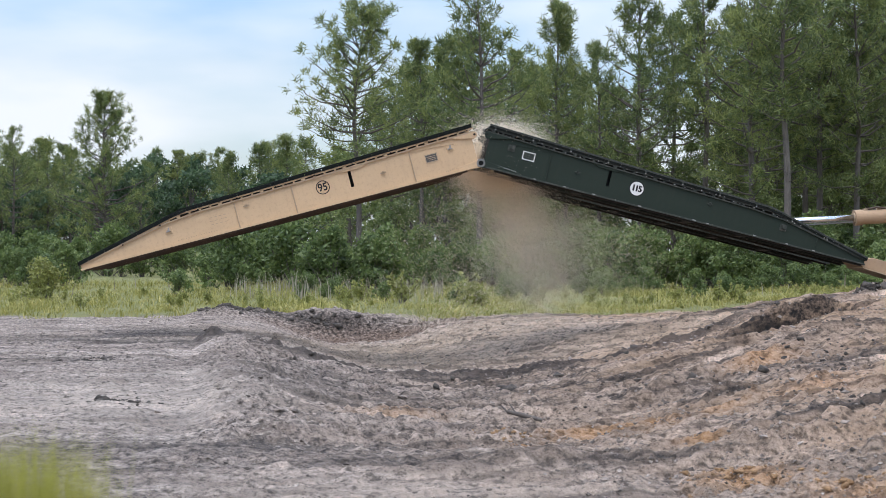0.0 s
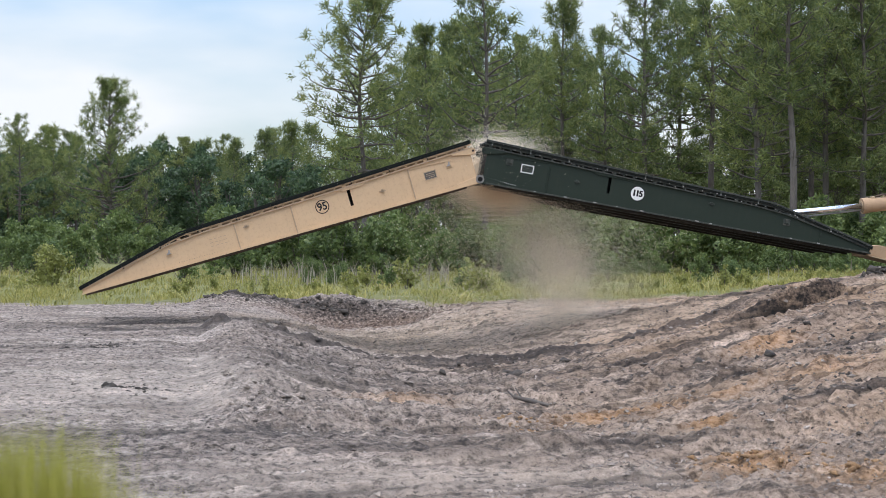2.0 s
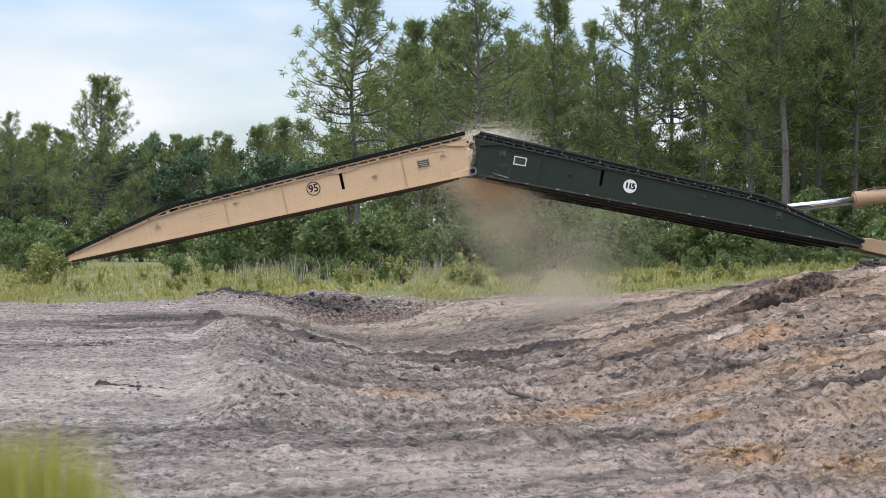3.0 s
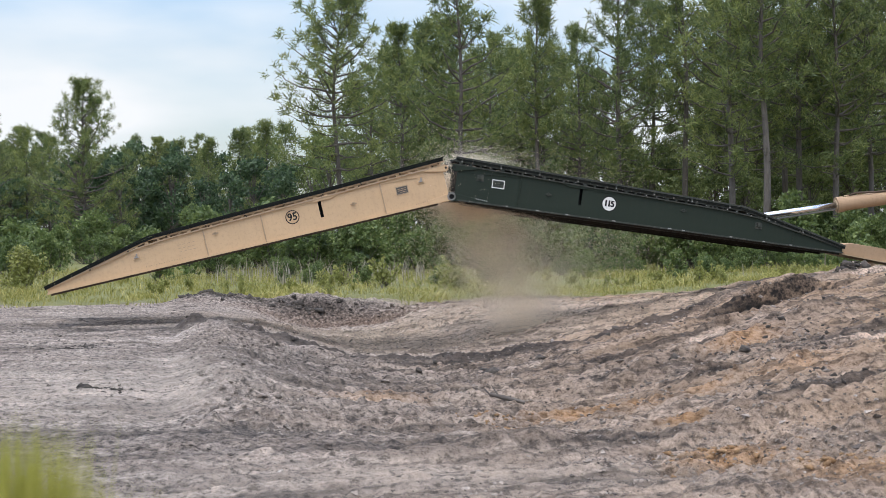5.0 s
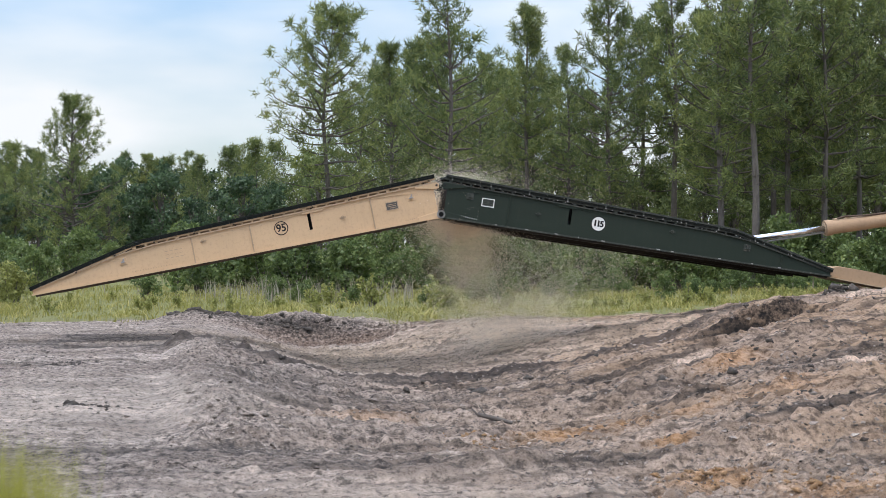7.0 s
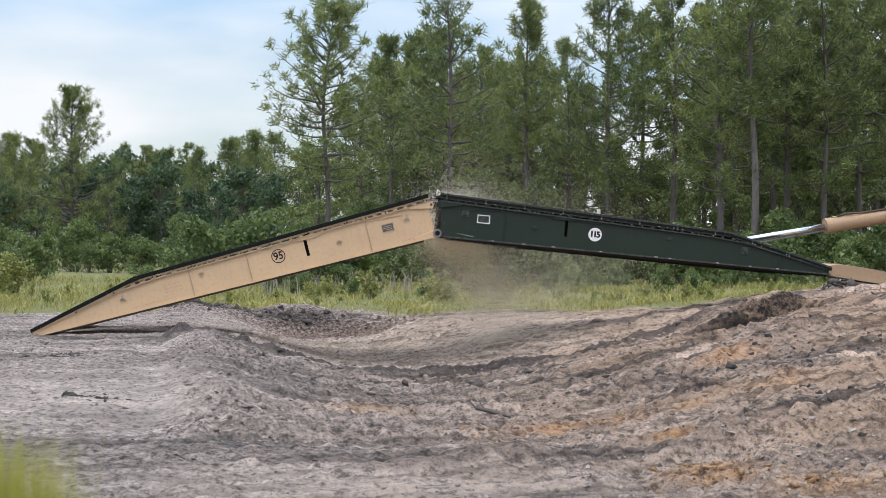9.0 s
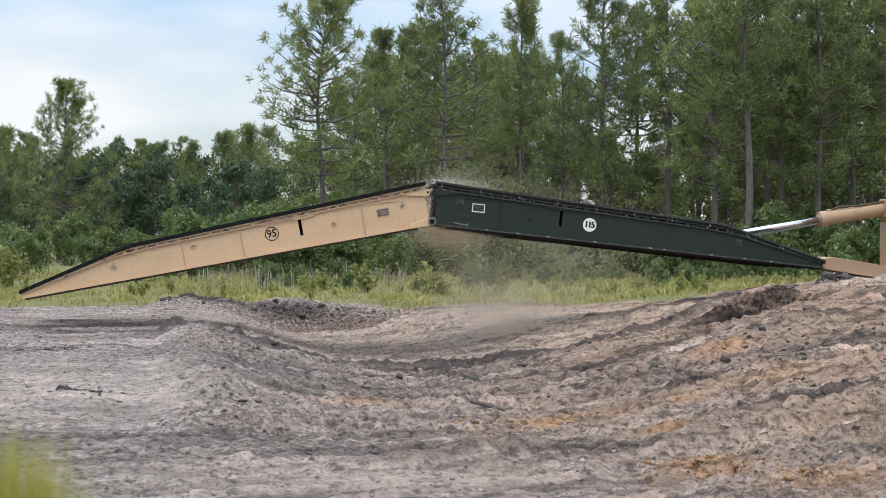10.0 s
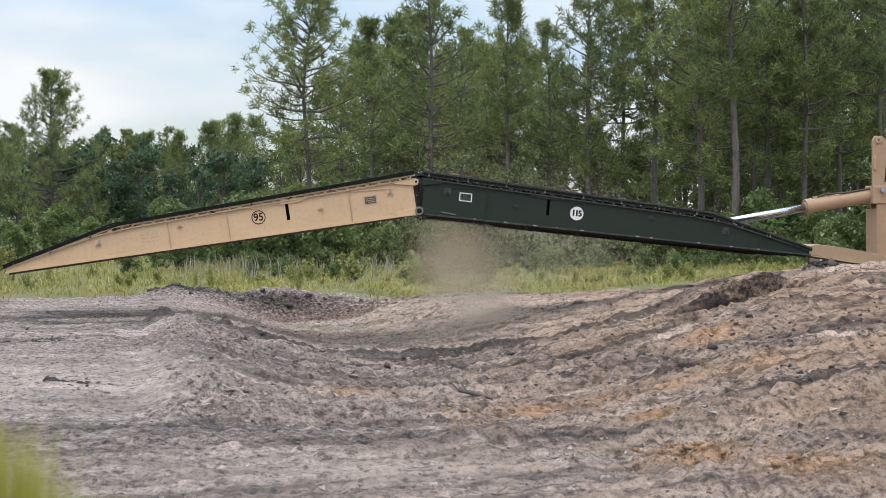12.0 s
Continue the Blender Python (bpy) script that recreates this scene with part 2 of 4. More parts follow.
DARK_EARTH = earth_material("dark_damp_earth", (0.025, 0.021, 0.018), (0.095, 0.080, 0.066))


def clod_material():
    """Crumbs of soil, each dry and pale or damp and dark."""
    m, n, l, b = material("loose_soil_clods", 0.95)
    geo = n.new("ShaderNodeNewGeometry")
    f = noise_node(n, l, 30, 4, 0.7)
    tone = ramp_node(n, l, geo.outputs["Random Per Island"], [(0.0, (0.075, 0.061, 0.051)), (0.45, (0.20, 0.165, 0.138)), (0.75, (0.32, 0.265, 0.22)), (1.0, (0.46, 0.395, 0.34))])
    l.new(blend(n, l, 0.7, tone, ramp_node(n, l, f, [(0.35, grey(0.5)), (0.65, grey(1.15))]), "MULTIPLY"), b.inputs["Base Color"])
    bump(n, l, f, 0.6, 0.02, b)
    return m


CLOD = clod_material()
CLAY_EARTH = earth_material("orange_clay_earth", (0.15, 0.090, 0.045), (0.40, 0.24, 0.12))


def leaf_material(name, stops, gloss=0.55, through_light=0.35):
    m, n, l, b = material(name, gloss)
    geo = n.new("ShaderNodeNewGeometry")
    info = n.new("ShaderNodeObjectInfo")
    patch = noise_node(n, l, 0.9, 3, 0.6)
    add = n.new("ShaderNodeMath")
    add.operation = "MULTIPLY_ADD"
    l.new(geo.outputs["Random Per Island"], add.inputs[0])
    add.inputs[1].default_value = 0.45
    l.new(patch, add.inputs[2])
    tree = n.new("ShaderNodeMath")
    tree.operation = "MULTIPLY_ADD"
    l.new(info.outputs["Random"], tree.inputs[0])
    tree.inputs[1].default_value = 0.22
    l.new(add.outputs[0], tree.inputs[2])
    shift = n.new("ShaderNodeMath")
    shift.operation = "SUBTRACT"
    l.new(tree.outputs[0], shift.inputs[0])
    shift.inputs[1].default_value = 0.33
    tone = ramp_node(n, l, shift.outputs[0], stops)
    l.new(tone, b.inputs["Base Color"])
    glow = n.new("ShaderNodeBsdfTranslucent")
    l.new(tone, glow.inputs[0])
    both = n.new("ShaderNodeMixShader")
    both.inputs[0].default_value = through_light
    l.new(b.outputs[0], both.inputs[1])
    l.new(glow.outputs[0], both.inputs[2])
    l.new(both.outputs[0], n["Material Output"].inputs[0])
    return m


NEEDLE = leaf_material("pine_needles", [(0.10, (0.036, 0.060, 0.027)), (0.45, (0.135, 0.176, 0.060)), (0.80, (0.29, 0.322, 0.100))], 0.5, 0.45)
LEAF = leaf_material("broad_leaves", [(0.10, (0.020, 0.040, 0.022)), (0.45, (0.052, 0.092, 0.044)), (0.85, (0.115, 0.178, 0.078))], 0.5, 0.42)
# yellower leaves, paled to stand in for dust haze before the middle trees
LEAF_HAZED = leaf_material("hazed_broad_leaves", [(0.10, (0.060, 0.088, 0.032)), (0.45, (0.145, 0.190, 0.066)), (0.85, (0.27, 0.315, 0.112))], 0.5, 0.42)
SHRUB = leaf_material("shrub_leaves", [(0.10, (0.048, 0.078, 0.028)), (0.45, (0.112, 0.162, 0.050)), (0.85, (0.23, 0.285, 0.095))], 0.5, 0.42)
TUFT = leaf_material("yellow_green_tuft", [(0.15, (0.20, 0.20, 0.045)), (0.5, (0.40, 0.39, 0.075)), (0.85, (0.62, 0.57, 0.15))], 0.5, 0.45)
WEED = leaf_material("fresh_weed_leaves", [(0.15, (0.15, 0.165, 0.045)), (0.5, (0.26, 0.275, 0.075)), (0.85, (0.40, 0.39, 0.13))], 0.5, 0.4)
GRASS = leaf_material("meadow_grass", [(0.10, (0.105, 0.120, 0.028)), (0.45, (0.265, 0.255, 0.058)), (0.8, (0.45, 0.39, 0.140))], 0.6, 0.35)
STRAW = leaf_material("dry_seed_heads", [(0.15, (0.20, 0.175, 0.12)), (0.5, (0.33, 0.30, 0.22)), (0.85, (0.48, 0.44, 0.35))], 0.7, 0.3)


def bark_material():
    m, n, l, b = material("pine_bark", 0.9)
    f = noise_node(n, l, 9, 5, 0.7, (1, 1, 0.25))
    g = noise_node(n, l, 1.1, 3)
    tone = ramp_node(n, l, f, [(0.35, (0.06, 0.05, 0.042)), (0.65, (0.18, 0.155, 0.13))])
    l.new(blend(n, l, g, tone, (0.11, 0.095, 0.085)), b.inputs["Base Color"])
    bump(n, l, f, 0.5, 0.03, b)
    return m


BARK = bark_material()
DUST, _n, _l, _b = material("airborne_dust", 1.0)
_b.inputs["Base Color"].default_value = (0.95, 0.83, 0.66, 1)
_t = _n.new("ShaderNodeBsdfTranslucent")
_t.inputs[0].default_value = (0.95, 0.83, 0.66, 1)
_m = _n.new("ShaderNodeMixShader")
_m.inputs[0].default_value = 0.5
_l.new(_b.outputs[0], _m.inputs[1])
_l.new(_t.outputs[0], _m.inputs[2])
_c = _n.new("ShaderNodeBsdfTransparent")
_x = _n.new("ShaderNodeMixShader")
_x.inputs[0].default_value = 0.88
_l.new(_c.outputs[0], _x.inputs[1])
_l.new(_m.outputs[0], _x.inputs[2])
_l.new(_x.outputs[0], _n["Material Output"].inputs[0])


# ---------------------------------------------------------------- mesh helpers
def mesh_object(name, verts, tris, mat, parent=None, label="", smooth=False):
    """One mesh object from arrays of points and triangles."""
    verts, tris = np.asarray(verts, np.float32), np.asarray(tris, np.int32)
    me = bpy.data.meshes.new(name)
    me.vertices.add(len(verts))
    me.vertices.foreach_set("co", verts.ravel())
    k = tris.shape[1]
    me.loops.add(tris.size)
    me.loops.foreach_set("vertex_index", tris.ravel())
    me.polygons.add(len(tris))
    me.polygons.foreach_set("loop_start", np.arange(0, tris.size, k, dtype=np.int32))
    me.polygons.foreach_set("use_smooth", np.full(len(tris), smooth))
    me.materials.append(mat)
    me.update(calc_edges=True)
    ob = new(name, me)
    ob.parent = parent
    return tagged(ob, label)


def part(name, bm, mat, parent, label="", smooth=False):
    """A bmesh as one mesh object under a thing or a part."""
    bmesh.ops.recalc_face_normals(bm, faces=bm.faces)
    me = bpy.data.meshes.new(name)
    bm.to_mesh(me)
    bm.free()
    if smooth:
        me.polygons.foreach_set("use_smooth", np.full(len(me.polygons), True))
    me.materials.append(mat)
    ob = new(name, me)
    ob.parent = parent
    return tagged(ob, label)


def slab(bm, outline, y0, y1, bevel=0.0):
    """A plate: an outline of (x, z) points, thick from y0 to y1."""
    a = [bm.verts.new((x, y0, z)) for x, z in outline]
    b = [bm.verts.new((x, y1, z)) for x, z in outline]
    faces = [bm.faces.new(a), bm.faces.new(b[::-1])]
    n = len(outline)
    faces += [bm.faces.new((a[i], b[i], b[(i + 1) % n], a[(i + 1) % n])) for i in range(n)]
    if bevel:
        edges = {e for fc in faces for e in fc.edges}
        bmesh.ops.bevel(bm, geom=list(edges), offset=bevel, segments=1, affect="EDGES")
    return bm


def block(bm, x0, x1, y0, y1, z0, z1, bevel=0.0):
    return slab(bm, [(x0, z0), (x1, z0), (x1, z1), (x0, z1)], y0, y1, bevel)


def tube(bm, a, b, r0, r1=None, sides=12):
    """A round bar from a to b."""
    a, b = Vector(a), Vector(b)
    r1 = r0 if r1 is None else r1
    m = Matrix.Translation((a + b) / 2) @ (b - a).to_track_quat("Z", "Y").to_matrix().to_4x4()
    bmesh.ops.create_cone(bm, cap_ends=True, segments=sides, radius1=r0, radius2=r1, depth=(b - a).length, matrix=m)
    return bm


def ring(bm, centre, r_in, r_out, y0, y1, sides=32):
    """A flat ring facing along y."""
    rows = []
    for r, y in ((r_in, y0), (r_out, y0), (r_out, y1), (r_in, y1)):
        rows.append([bm.verts.new((centre[0] + r * math.cos(2 * math.pi * i / sides), y,
                                   centre[1] + r * math.sin(2 * math.pi * i / sides))) for i in range(sides)])
    for k in range(4):
        p, q = rows[k], rows[(k + 1) % 4]
        for i in range(sides):
            bm.faces.new((p[i], p[(i + 1) % sides], q[(i + 1) % sides], q[i]))
    return bm


def lettering(name, text, size, x, y, z, mat, parent, weight, spacing=1.0):
    """Stencilled characters on a side that faces the viewer."""
    cu = bpy.data.curves.new(name, "FONT")
    cu.body, cu.size, cu.extrude, cu.align_x, cu.align_y = text, size, 0.002, "CENTER", "CENTER"
    cu.offset = size * weight
    cu.space_character = spacing
    tmp = new(name, cu)
    me = bpy.data.meshes.new_from_object(tmp)
    bpy.data.objects.remove(tmp)
    me.transform(pose(x, y, z, 90, 0, 0) @ Matrix.Diagonal((0.92, 1, 1, 1)))
    me.materials.append(mat)
    ob = new(name, me)
    ob.parent = parent
    return ob


# ---------------------------------------------------------------- ground
NOISE_TABLES = {}


def value_noise(x, y, seed):
    """Smooth noise from 0 to 1 on a lattice of whole numbers."""
    if seed not in NOISE_TABLES:
        NOISE_TABLES[seed] = np.random.RandomState(seed).rand(256, 256)
    table = NOISE_TABLES[seed]
    xi, yi = np.floor(x).astype(int), np.floor(y).astype(int)
    fx, fy = x - xi, y - yi
    fx, fy = fx * fx * (3 - 2 * fx), fy * fy * (3 - 2 * fy)
    g = lambda a, b: table[a % 256, b % 256]
    return (g(xi, yi) * (1 - fx) + g(xi + 1, yi) * fx) * (1 - fy) + (g(xi, yi + 1) * (1 - fx) + g(xi + 1, yi + 1) * fx) * fy


def fbm(x, y, seed, octaves=3):
    total, amp, norm = 0, 1.0, 0
    for k in range(octaves):
        total = total + amp * value_noise(x * 2.03 ** k + 17 * k, y * 2.03 ** k + 5 * k, seed + k)
        norm, amp = norm + amp, amp * 0.52
    return total / norm


def smooth_step(a, b, v):
    s = np.clip((v - a) / (b - a), 0, 1)
    return s * s * (3 - 2 * s)


def ground_z(x, y):
    """Height of the ground: a level left bank, a gully, a right bank with wheel ruts, then a flat meadow."""
    x, y = np.asarray(x, float), np.asarray(y, float)
    z = np.interp(y, [0, 10, 20, 30, 36, 50, 85, 140], [0, 0, -0.10, -0.24, -0.40, -0.55, -0.12, 0])
    inside = 1 - smooth_step(50, 56, y)
    bank = np.interp(y, [6, 10, 14, 18, 24, 34, 40, 48, 56, 80], [0.05, 0.14, 0.32, 0.56, 0.78, 0.95, 0.92, 0.75, 0.55, 0])
    z = z + bank * smooth_step(0.10 * np.minimum(y, 60), 0.31 * np.minimum(y, 60), x)
    axis = np.interp(y, [8, 13, 20, 28, 36, 46], [1.2, 0.8, 0.4, 0.1, -0.4, -2.6])
    wide = np.interp(y, [10, 16, 28, 36, 46], [2.0, 2.2, 2.7, 3.0, 2.4])
    deep = np.interp(y, [10, 14, 18, 26, 28.6, 31, 36, 45, 48.3, 49.4, 51], [0.0, 0.14, 0.34, 0.54, 0.62, 0.74, 0.82, 0.76, 0.74, 0.1, 0])
    wide = np.where(x > axis, wide * np.interp(y, [16, 30, 40, 47], [1.0, 1.35, 1.35, 1.0]), wide)
    z = z - deep * np.exp(-np.abs((x - axis) / wide) ** 2.6)
    # lip that crosses the gully, sharp towards its far side
    lip = y - np.minimum(28.2 + x * x / 14 + 0.5 * (fbm(x * 0.8, y * 0.2, 31) - 0.5), 34)
    crest = np.interp(x, [-9, -6, -5, -2, 0, 2, 4, 7, 9], [0.03, 0.10, 0.16, 0.18, 0.15, 0.14, 0.16, 0.10, 0.0])
    ragged = 0.45 + 1.1 * fbm(x * 1.7, y * 0.1, 33)
    z = z + inside * crest * ragged * np.where(lip < 0, np.exp(-(lip / 1.1) ** 2), np.exp(-(lip / 0.16) ** 2))
    z = z - inside * 1.1 * crest * smooth_step(0.0, 0.35, lip) * (1 - smooth_step(0.9, 3.5, lip))
    # two sharp tips on it
    for px, py, tall, near, far in ((-4.42, 29.6, 0.22, 0.40, 0.9), (-3.15, 28.85, 0.10, 0.35, 0.8)):
        tent = np.clip(1 - np.where(x < px, (px - x) / near, (x - px) / far), 0, 1)
        z = z + tall * tent * np.exp(-((y - py) / 0.45) ** 2)
    # spoil along the left edge of the gully
    edge = x - np.interp(y, [13, 31], [-1.85, -4.6])
    along = smooth_step(12.5, 15, y) * (1 - smooth_step(29, 31.5, y))
    spoil = np.exp(-((edge - 0.35) / 0.45) ** 2) * along
    z = z + spoil * (0.05 + 0.16 * fbm(x * 1.6, y * 1.1, 41)) - 0.06 * np.exp(-((edge + 0.45) / 0.3) ** 2) * along
    # heap of dark spoil at the far edge, earth bank under the launcher
    z = z + 0.35 * np.exp(-((x + 6.6) / 1.6) ** 2 - ((y - 49.3) / 1.0) ** 2) * (0.5 + fbm(x, y, 43))
    z = z + 0.28 * np.exp(-((x + 3.4) / 1.5) ** 2 - ((y - 50) / 0.7) ** 2) * (0.4 + fbm(x * 2, y * 2, 47))
    z = z + 0.30 * np.exp(-((x - 10.2) / 0.55) ** 2 - ((y - 36.6) / 0.7) ** 2) * (0.6 + 0.8 * fbm(x * 2.5, y * 2.5, 44))
    # ruts that run across, clods and fine relief
    rough = 0.30 + 0.70 * smooth_step(-0.6, 0.6, edge + 0.25 * (fbm(x * 0.7, y * 0.7, 53) - 0.5))
    rough = np.where(y < 13.5, np.minimum(rough, 0.45 + 0.55 * smooth_step(0.5, 2.2, x)), rough)
    lean = y - 0.30 * x
    rut = 1 - np.abs(2 * fbm(x * 0.10 + 3, lean * 1.15, 59, 2) - 1)
    rut2 = 1 - np.abs(2 * fbm(x * 0.22, lean * 3.1, 61, 2) - 1)
    z = z + inside * rough * (0.22 * (rut - 0.7) + 0.20 * (rut2 - 0.7)) * np.interp(y, [8, 20, 30], [0.35, 0.75, 1.0])
    # furrows left by tracked vehicles on the right bank
    for k in range(15):
        centre = 11.5 + 2.1 * k + 0.6 * math.sin(7.1 * k)
        gap = lean - centre - 1.6 * (fbm(x * 0.2 + 9 * k, x * 0, 107, 2) - 0.5)
        span = smooth_step(0.02 * y - 1.5 + 1.5 * math.sin(3.3 * k), 0.09 * y + 1.0 * math.sin(3.3 * k), x)
        tall = 0.55 + 0.45 * math.cos(2.2 * k)
        z = z + inside * span * tall * (0.19 * np.exp(-(gap / 0.24) ** 2) - 0.15 * np.exp(-((gap - 0.6) / 0.28) ** 2) + 0.09 * np.exp(-((gap - 1.05) / 0.2) ** 2)) * (0.4 + 1.2 * fbm(x * 1.3, lean * 0.5, 109))
    # small scarp in the right bank, facing the viewer
    a, b = (x - 5.1) * 0.97 + (y - 25.4) * 0.24, (y - 25.4) * 0.97 - (x - 5.1) * 0.24
    z = z + 0.27 * np.exp(-((a - 0.8) / 0.75) ** 4) * smooth_step(-0.05, 0.06, b) * (1 - smooth_step(0.5, 2.5, b))
    z = z - 0.40 * np.exp(-((a - 0.8) / 0.75) ** 4) * smooth_step(-0.42, -0.30, b) * (1 - smooth_step(-0.06, 0.02, b))
    z = z + 0.13 * (fbm(x * 0.45, y * 0.45, 71) - 0.5)
    z = z + inside * rough * (0.09 * (fbm(x * 1.0, lean * 2.6, 73) - 0.5) + 0.12 * (fbm(x * 8.5, y * 10, 79, 3) - 0.5))
    crease = lambda a, b, k: np.abs(2 * fbm(a, b, k, 2) - 1)
    z = z + inside * (0.25 + 0.75 * rough) * (0.075 * crease(x * 1.6, lean * 4.2, 101) + 0.065 * crease(x * 7.3, y * 8, 103) - 0.045)
    lump = np.clip(fbm(x * 4.2, y * 4.2, 83, 2) - 0.60, 0, 1)
    z = z + inside * rough * 0.16 * lump
    return z


def build_ground():
    ys = [1.0]
    while ys[-1] < 60:
        ys.append(ys[-1] + np.interp(ys[-1], [1, 7, 9, 30, 50, 60], [0.4, 0.12, 0.036, 0.095, 0.15, 0.5]))
    while ys[-1] < 2500:
        ys.append(ys[-1] * 1.06)
    ys = np.array([-60, -30, -15, -7, -3, -1] + ys)
    half = [0.0]
    while half[-1] < 2500:
        half.append(half[-1] + (0.046 if half[-1] < 3.5 else 0.046 + 0.024 * (half[-1] - 3.5) if half[-1] < 14 else half[-1] * 0.05))
    xs = np.array([-v for v in half[:0:-1]] + half)
    gx, gy = np.meshgrid(xs, ys)
    gz = ground_z(gx, gy)
    nx, ny = len(xs), len(ys)
    idx = np.arange(nx * ny).reshape(ny, nx)
    quads = np.stack([idx[:-1, :-1], idx[:-1, 1:], idx[1:, 1:], idx[1:, :-1]], -1).reshape(-1, 4)
    ob = mesh_object("ground", np.stack([gx, gy, gz], -1).reshape(-1, 3), quads, SOIL, smooth=True)
    tagged(ob, "churned grey sandy soil with ruts and orange clay", "ground", kind="structure")


build_ground()

# ---------------------------------------------------------------- folding bridge
PIN = Vector((0.8895, 36.3, 0))
YAW = 5.0
AXIS = Vector((math.cos(radians(YAW)), math.sin(radians(YAW)), 0))
SIDE = Vector((-AXIS.y, AXIS.x, 0))
TREADS = ((0.0, 1.45), (2.5, 3.95))


def deck_w(u):
    """Height of the deck's top over the hinge pin, u metres out along the half."""
    return float(np.interp(u, [-0.1, 7.05, 9.6], [0.935, 0.70, 0.10]))


def web_w(u):
    return float(np.interp(u, [-0.1, 6.6, 7.4, 9.6], [0.755, 0.545, 0.475, 0.03]))


BASE_W = -0.045


def bridge_half(name, sgn, paint, edge, label):
    top = new(name)
    tagged(top, label, "military bridge", "halves of the folding bridge")

    def put(kind, mat, fill, lab="", smooth=False, parent=top):
        bm = bmesh.new()
        fill(bm)
        if sgn < 0:
            bmesh.ops.scale(bm, vec=(-1, 1, 1), verts=bm.verts)
        return part(kind, bm, mat, parent, lab, smooth)

    def plate(us, lower, upper, y0, y1):
        outline = [(u, lower(u)) for u in us] + [(u, upper(u)) for u in us[::-1]]
        return lambda bm: slab(bm, outline, y0, y1)

    low = lambda u: BASE_W
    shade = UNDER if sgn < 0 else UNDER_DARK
    for n, (v0, v1) in enumerate(TREADS):
        for m, (y0, y1) in enumerate(((v0, v0 + 0.03), (v1 - 0.03, v1))):
            # plate girder, its slot cut through
            if n == 0 and m == 0:
                girder = put("side_girder", paint, plate([0.06, 3.01], low, web_w, y0, y1))
                put("girder_panel", paint, plate([3.01, 3.085], low, lambda u: 0.215, y0, y1), parent=girder)
                put("girder_panel", paint, plate([3.01, 3.085], lambda u: 0.60, web_w, y0, y1), parent=girder)
                put("girder_panel", paint, plate([3.085, 6.6, 7.4, 9.55], low, web_w, y0, y1), parent=girder)
                # added black sheet paints the shade seen through the slot
                put("slot_dark_sheet", BLACK, lambda bm: block(bm, 2.9, 3.2, y1 + 0.22, y1 + 0.25, 0.1, 0.66), parent=girder)
            else:
                put("side_girder", paint, plate([0.06, 3.0, 6.6, 7.4, 9.55], low, web_w, y0, y1))
            out = -1 if m == 0 else 1
            fy = sorted((y0 if m == 0 else y1, (y0 if m == 0 else y1) + out * 0.045))
            # flanges at bottom and top
            put("bottom_flange", edge if sgn > 0 else paint, plate([0.15, 9.57], lambda u: BASE_W - 0.035, lambda u: BASE_W, v0 - 0.05 if m == 0 else v1 - 0.16, v0 + 0.16 if m == 0 else v1 + 0.05))
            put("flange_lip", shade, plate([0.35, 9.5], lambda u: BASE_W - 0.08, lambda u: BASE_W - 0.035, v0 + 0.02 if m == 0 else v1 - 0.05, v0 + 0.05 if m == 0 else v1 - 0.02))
            put("top_flange", edge, plate([-0.02, 6.6, 7.4, 9.57], lambda u: web_w(u), lambda u: web_w(u) + 0.026, *fy))
            # uprights that stiffen the web
            for u in (1.58, 4.44, 5.81) if m == 0 and sgn < 0 else (1.58, 8.3):
                put("stiffener", edge if sgn < 0 else paint, lambda bm: block(bm, u - 0.014, u + 0.014, fy[0] + (0.02 if m == 0 else 0), fy[1] - (0 if m == 0 else 0.02), BASE_W, web_w(u) - 0.02, 0.004))
        # spacer blocks between girder and deck leave a row of dark gaps
        for y0 in (v0 - 0.02, v1 - 0.06):
            u = 0.08
            while u < 9.3:
                h0, h1 = web_w(u) + 0.026, deck_w(u) - 0.07
                w = 0.045 if round(u / 0.25) % 4 else 0.09
                if h1 - h0 > 0.015:
                    put("spacer", edge if sgn > 0 else paint, lambda bm: slab(bm, [(u, h0), (u + w, h0), (u + w, web_w(u + w) * 0 + h1), (u, h1)], y0, y0 + 0.08, 0.006))
                u += 0.25
            put("spacer_rail", edge if sgn > 0 else paint, plate([-0.02, 7.05, 9.5], lambda u: deck_w(u) - 0.105, lambda u: deck_w(u) - 0.07, y0, y0 + 0.05))
            # clamps that hold the kerb to the rail
            for k in range(10):
                u = 0.12 + 0.93 * k
                base = deck_w(u) - 0.125
                put("kerb_clamp", edge if sgn > 0 else DECK, lambda bm: block(bm, u, u + 0.034, y0 - 0.05, y0 - 0.005, base, base + 0.14, 0.005))
                put("clamp_bolt", STEEL if sgn > 0 else edge, lambda bm: tube(bm, (u + 0.017, y0 - 0.066, base + 0.04), (u + 0.017, y0 - 0.05, base + 0.04), 0.016, 0.013, 6))
        # deck planks with a raised kerb bar along the edge
        u = 0.0
        while u < 9.5:
            w = 0.395
            e = min(u + w, 9.6)
            outline = [(u, deck_w(u) - 0.07), (e, deck_w(e) - 0.07), (e, deck_w(e) - 0.018), (u, deck_w(u) - 0.018)]
            put("deck_plank", DECK, lambda bm: slab(bm, outline, v0 - 0.05, v1 + 0.05, 0.006))
            cleat = [(u + 0.17, deck_w(u + 0.17) - 0.018), (u + 0.21, deck_w(u + 0.21) - 0.018), (u + 0.20, deck_w(u + 0.2) + 0.008), (u + 0.18, deck_w(u + 0.18) + 0.008)]
            put("deck_cleat", DECK, lambda bm: slab(bm, cleat, v0 + 0.02, v1 - 0.02))
            u += w + 0.012
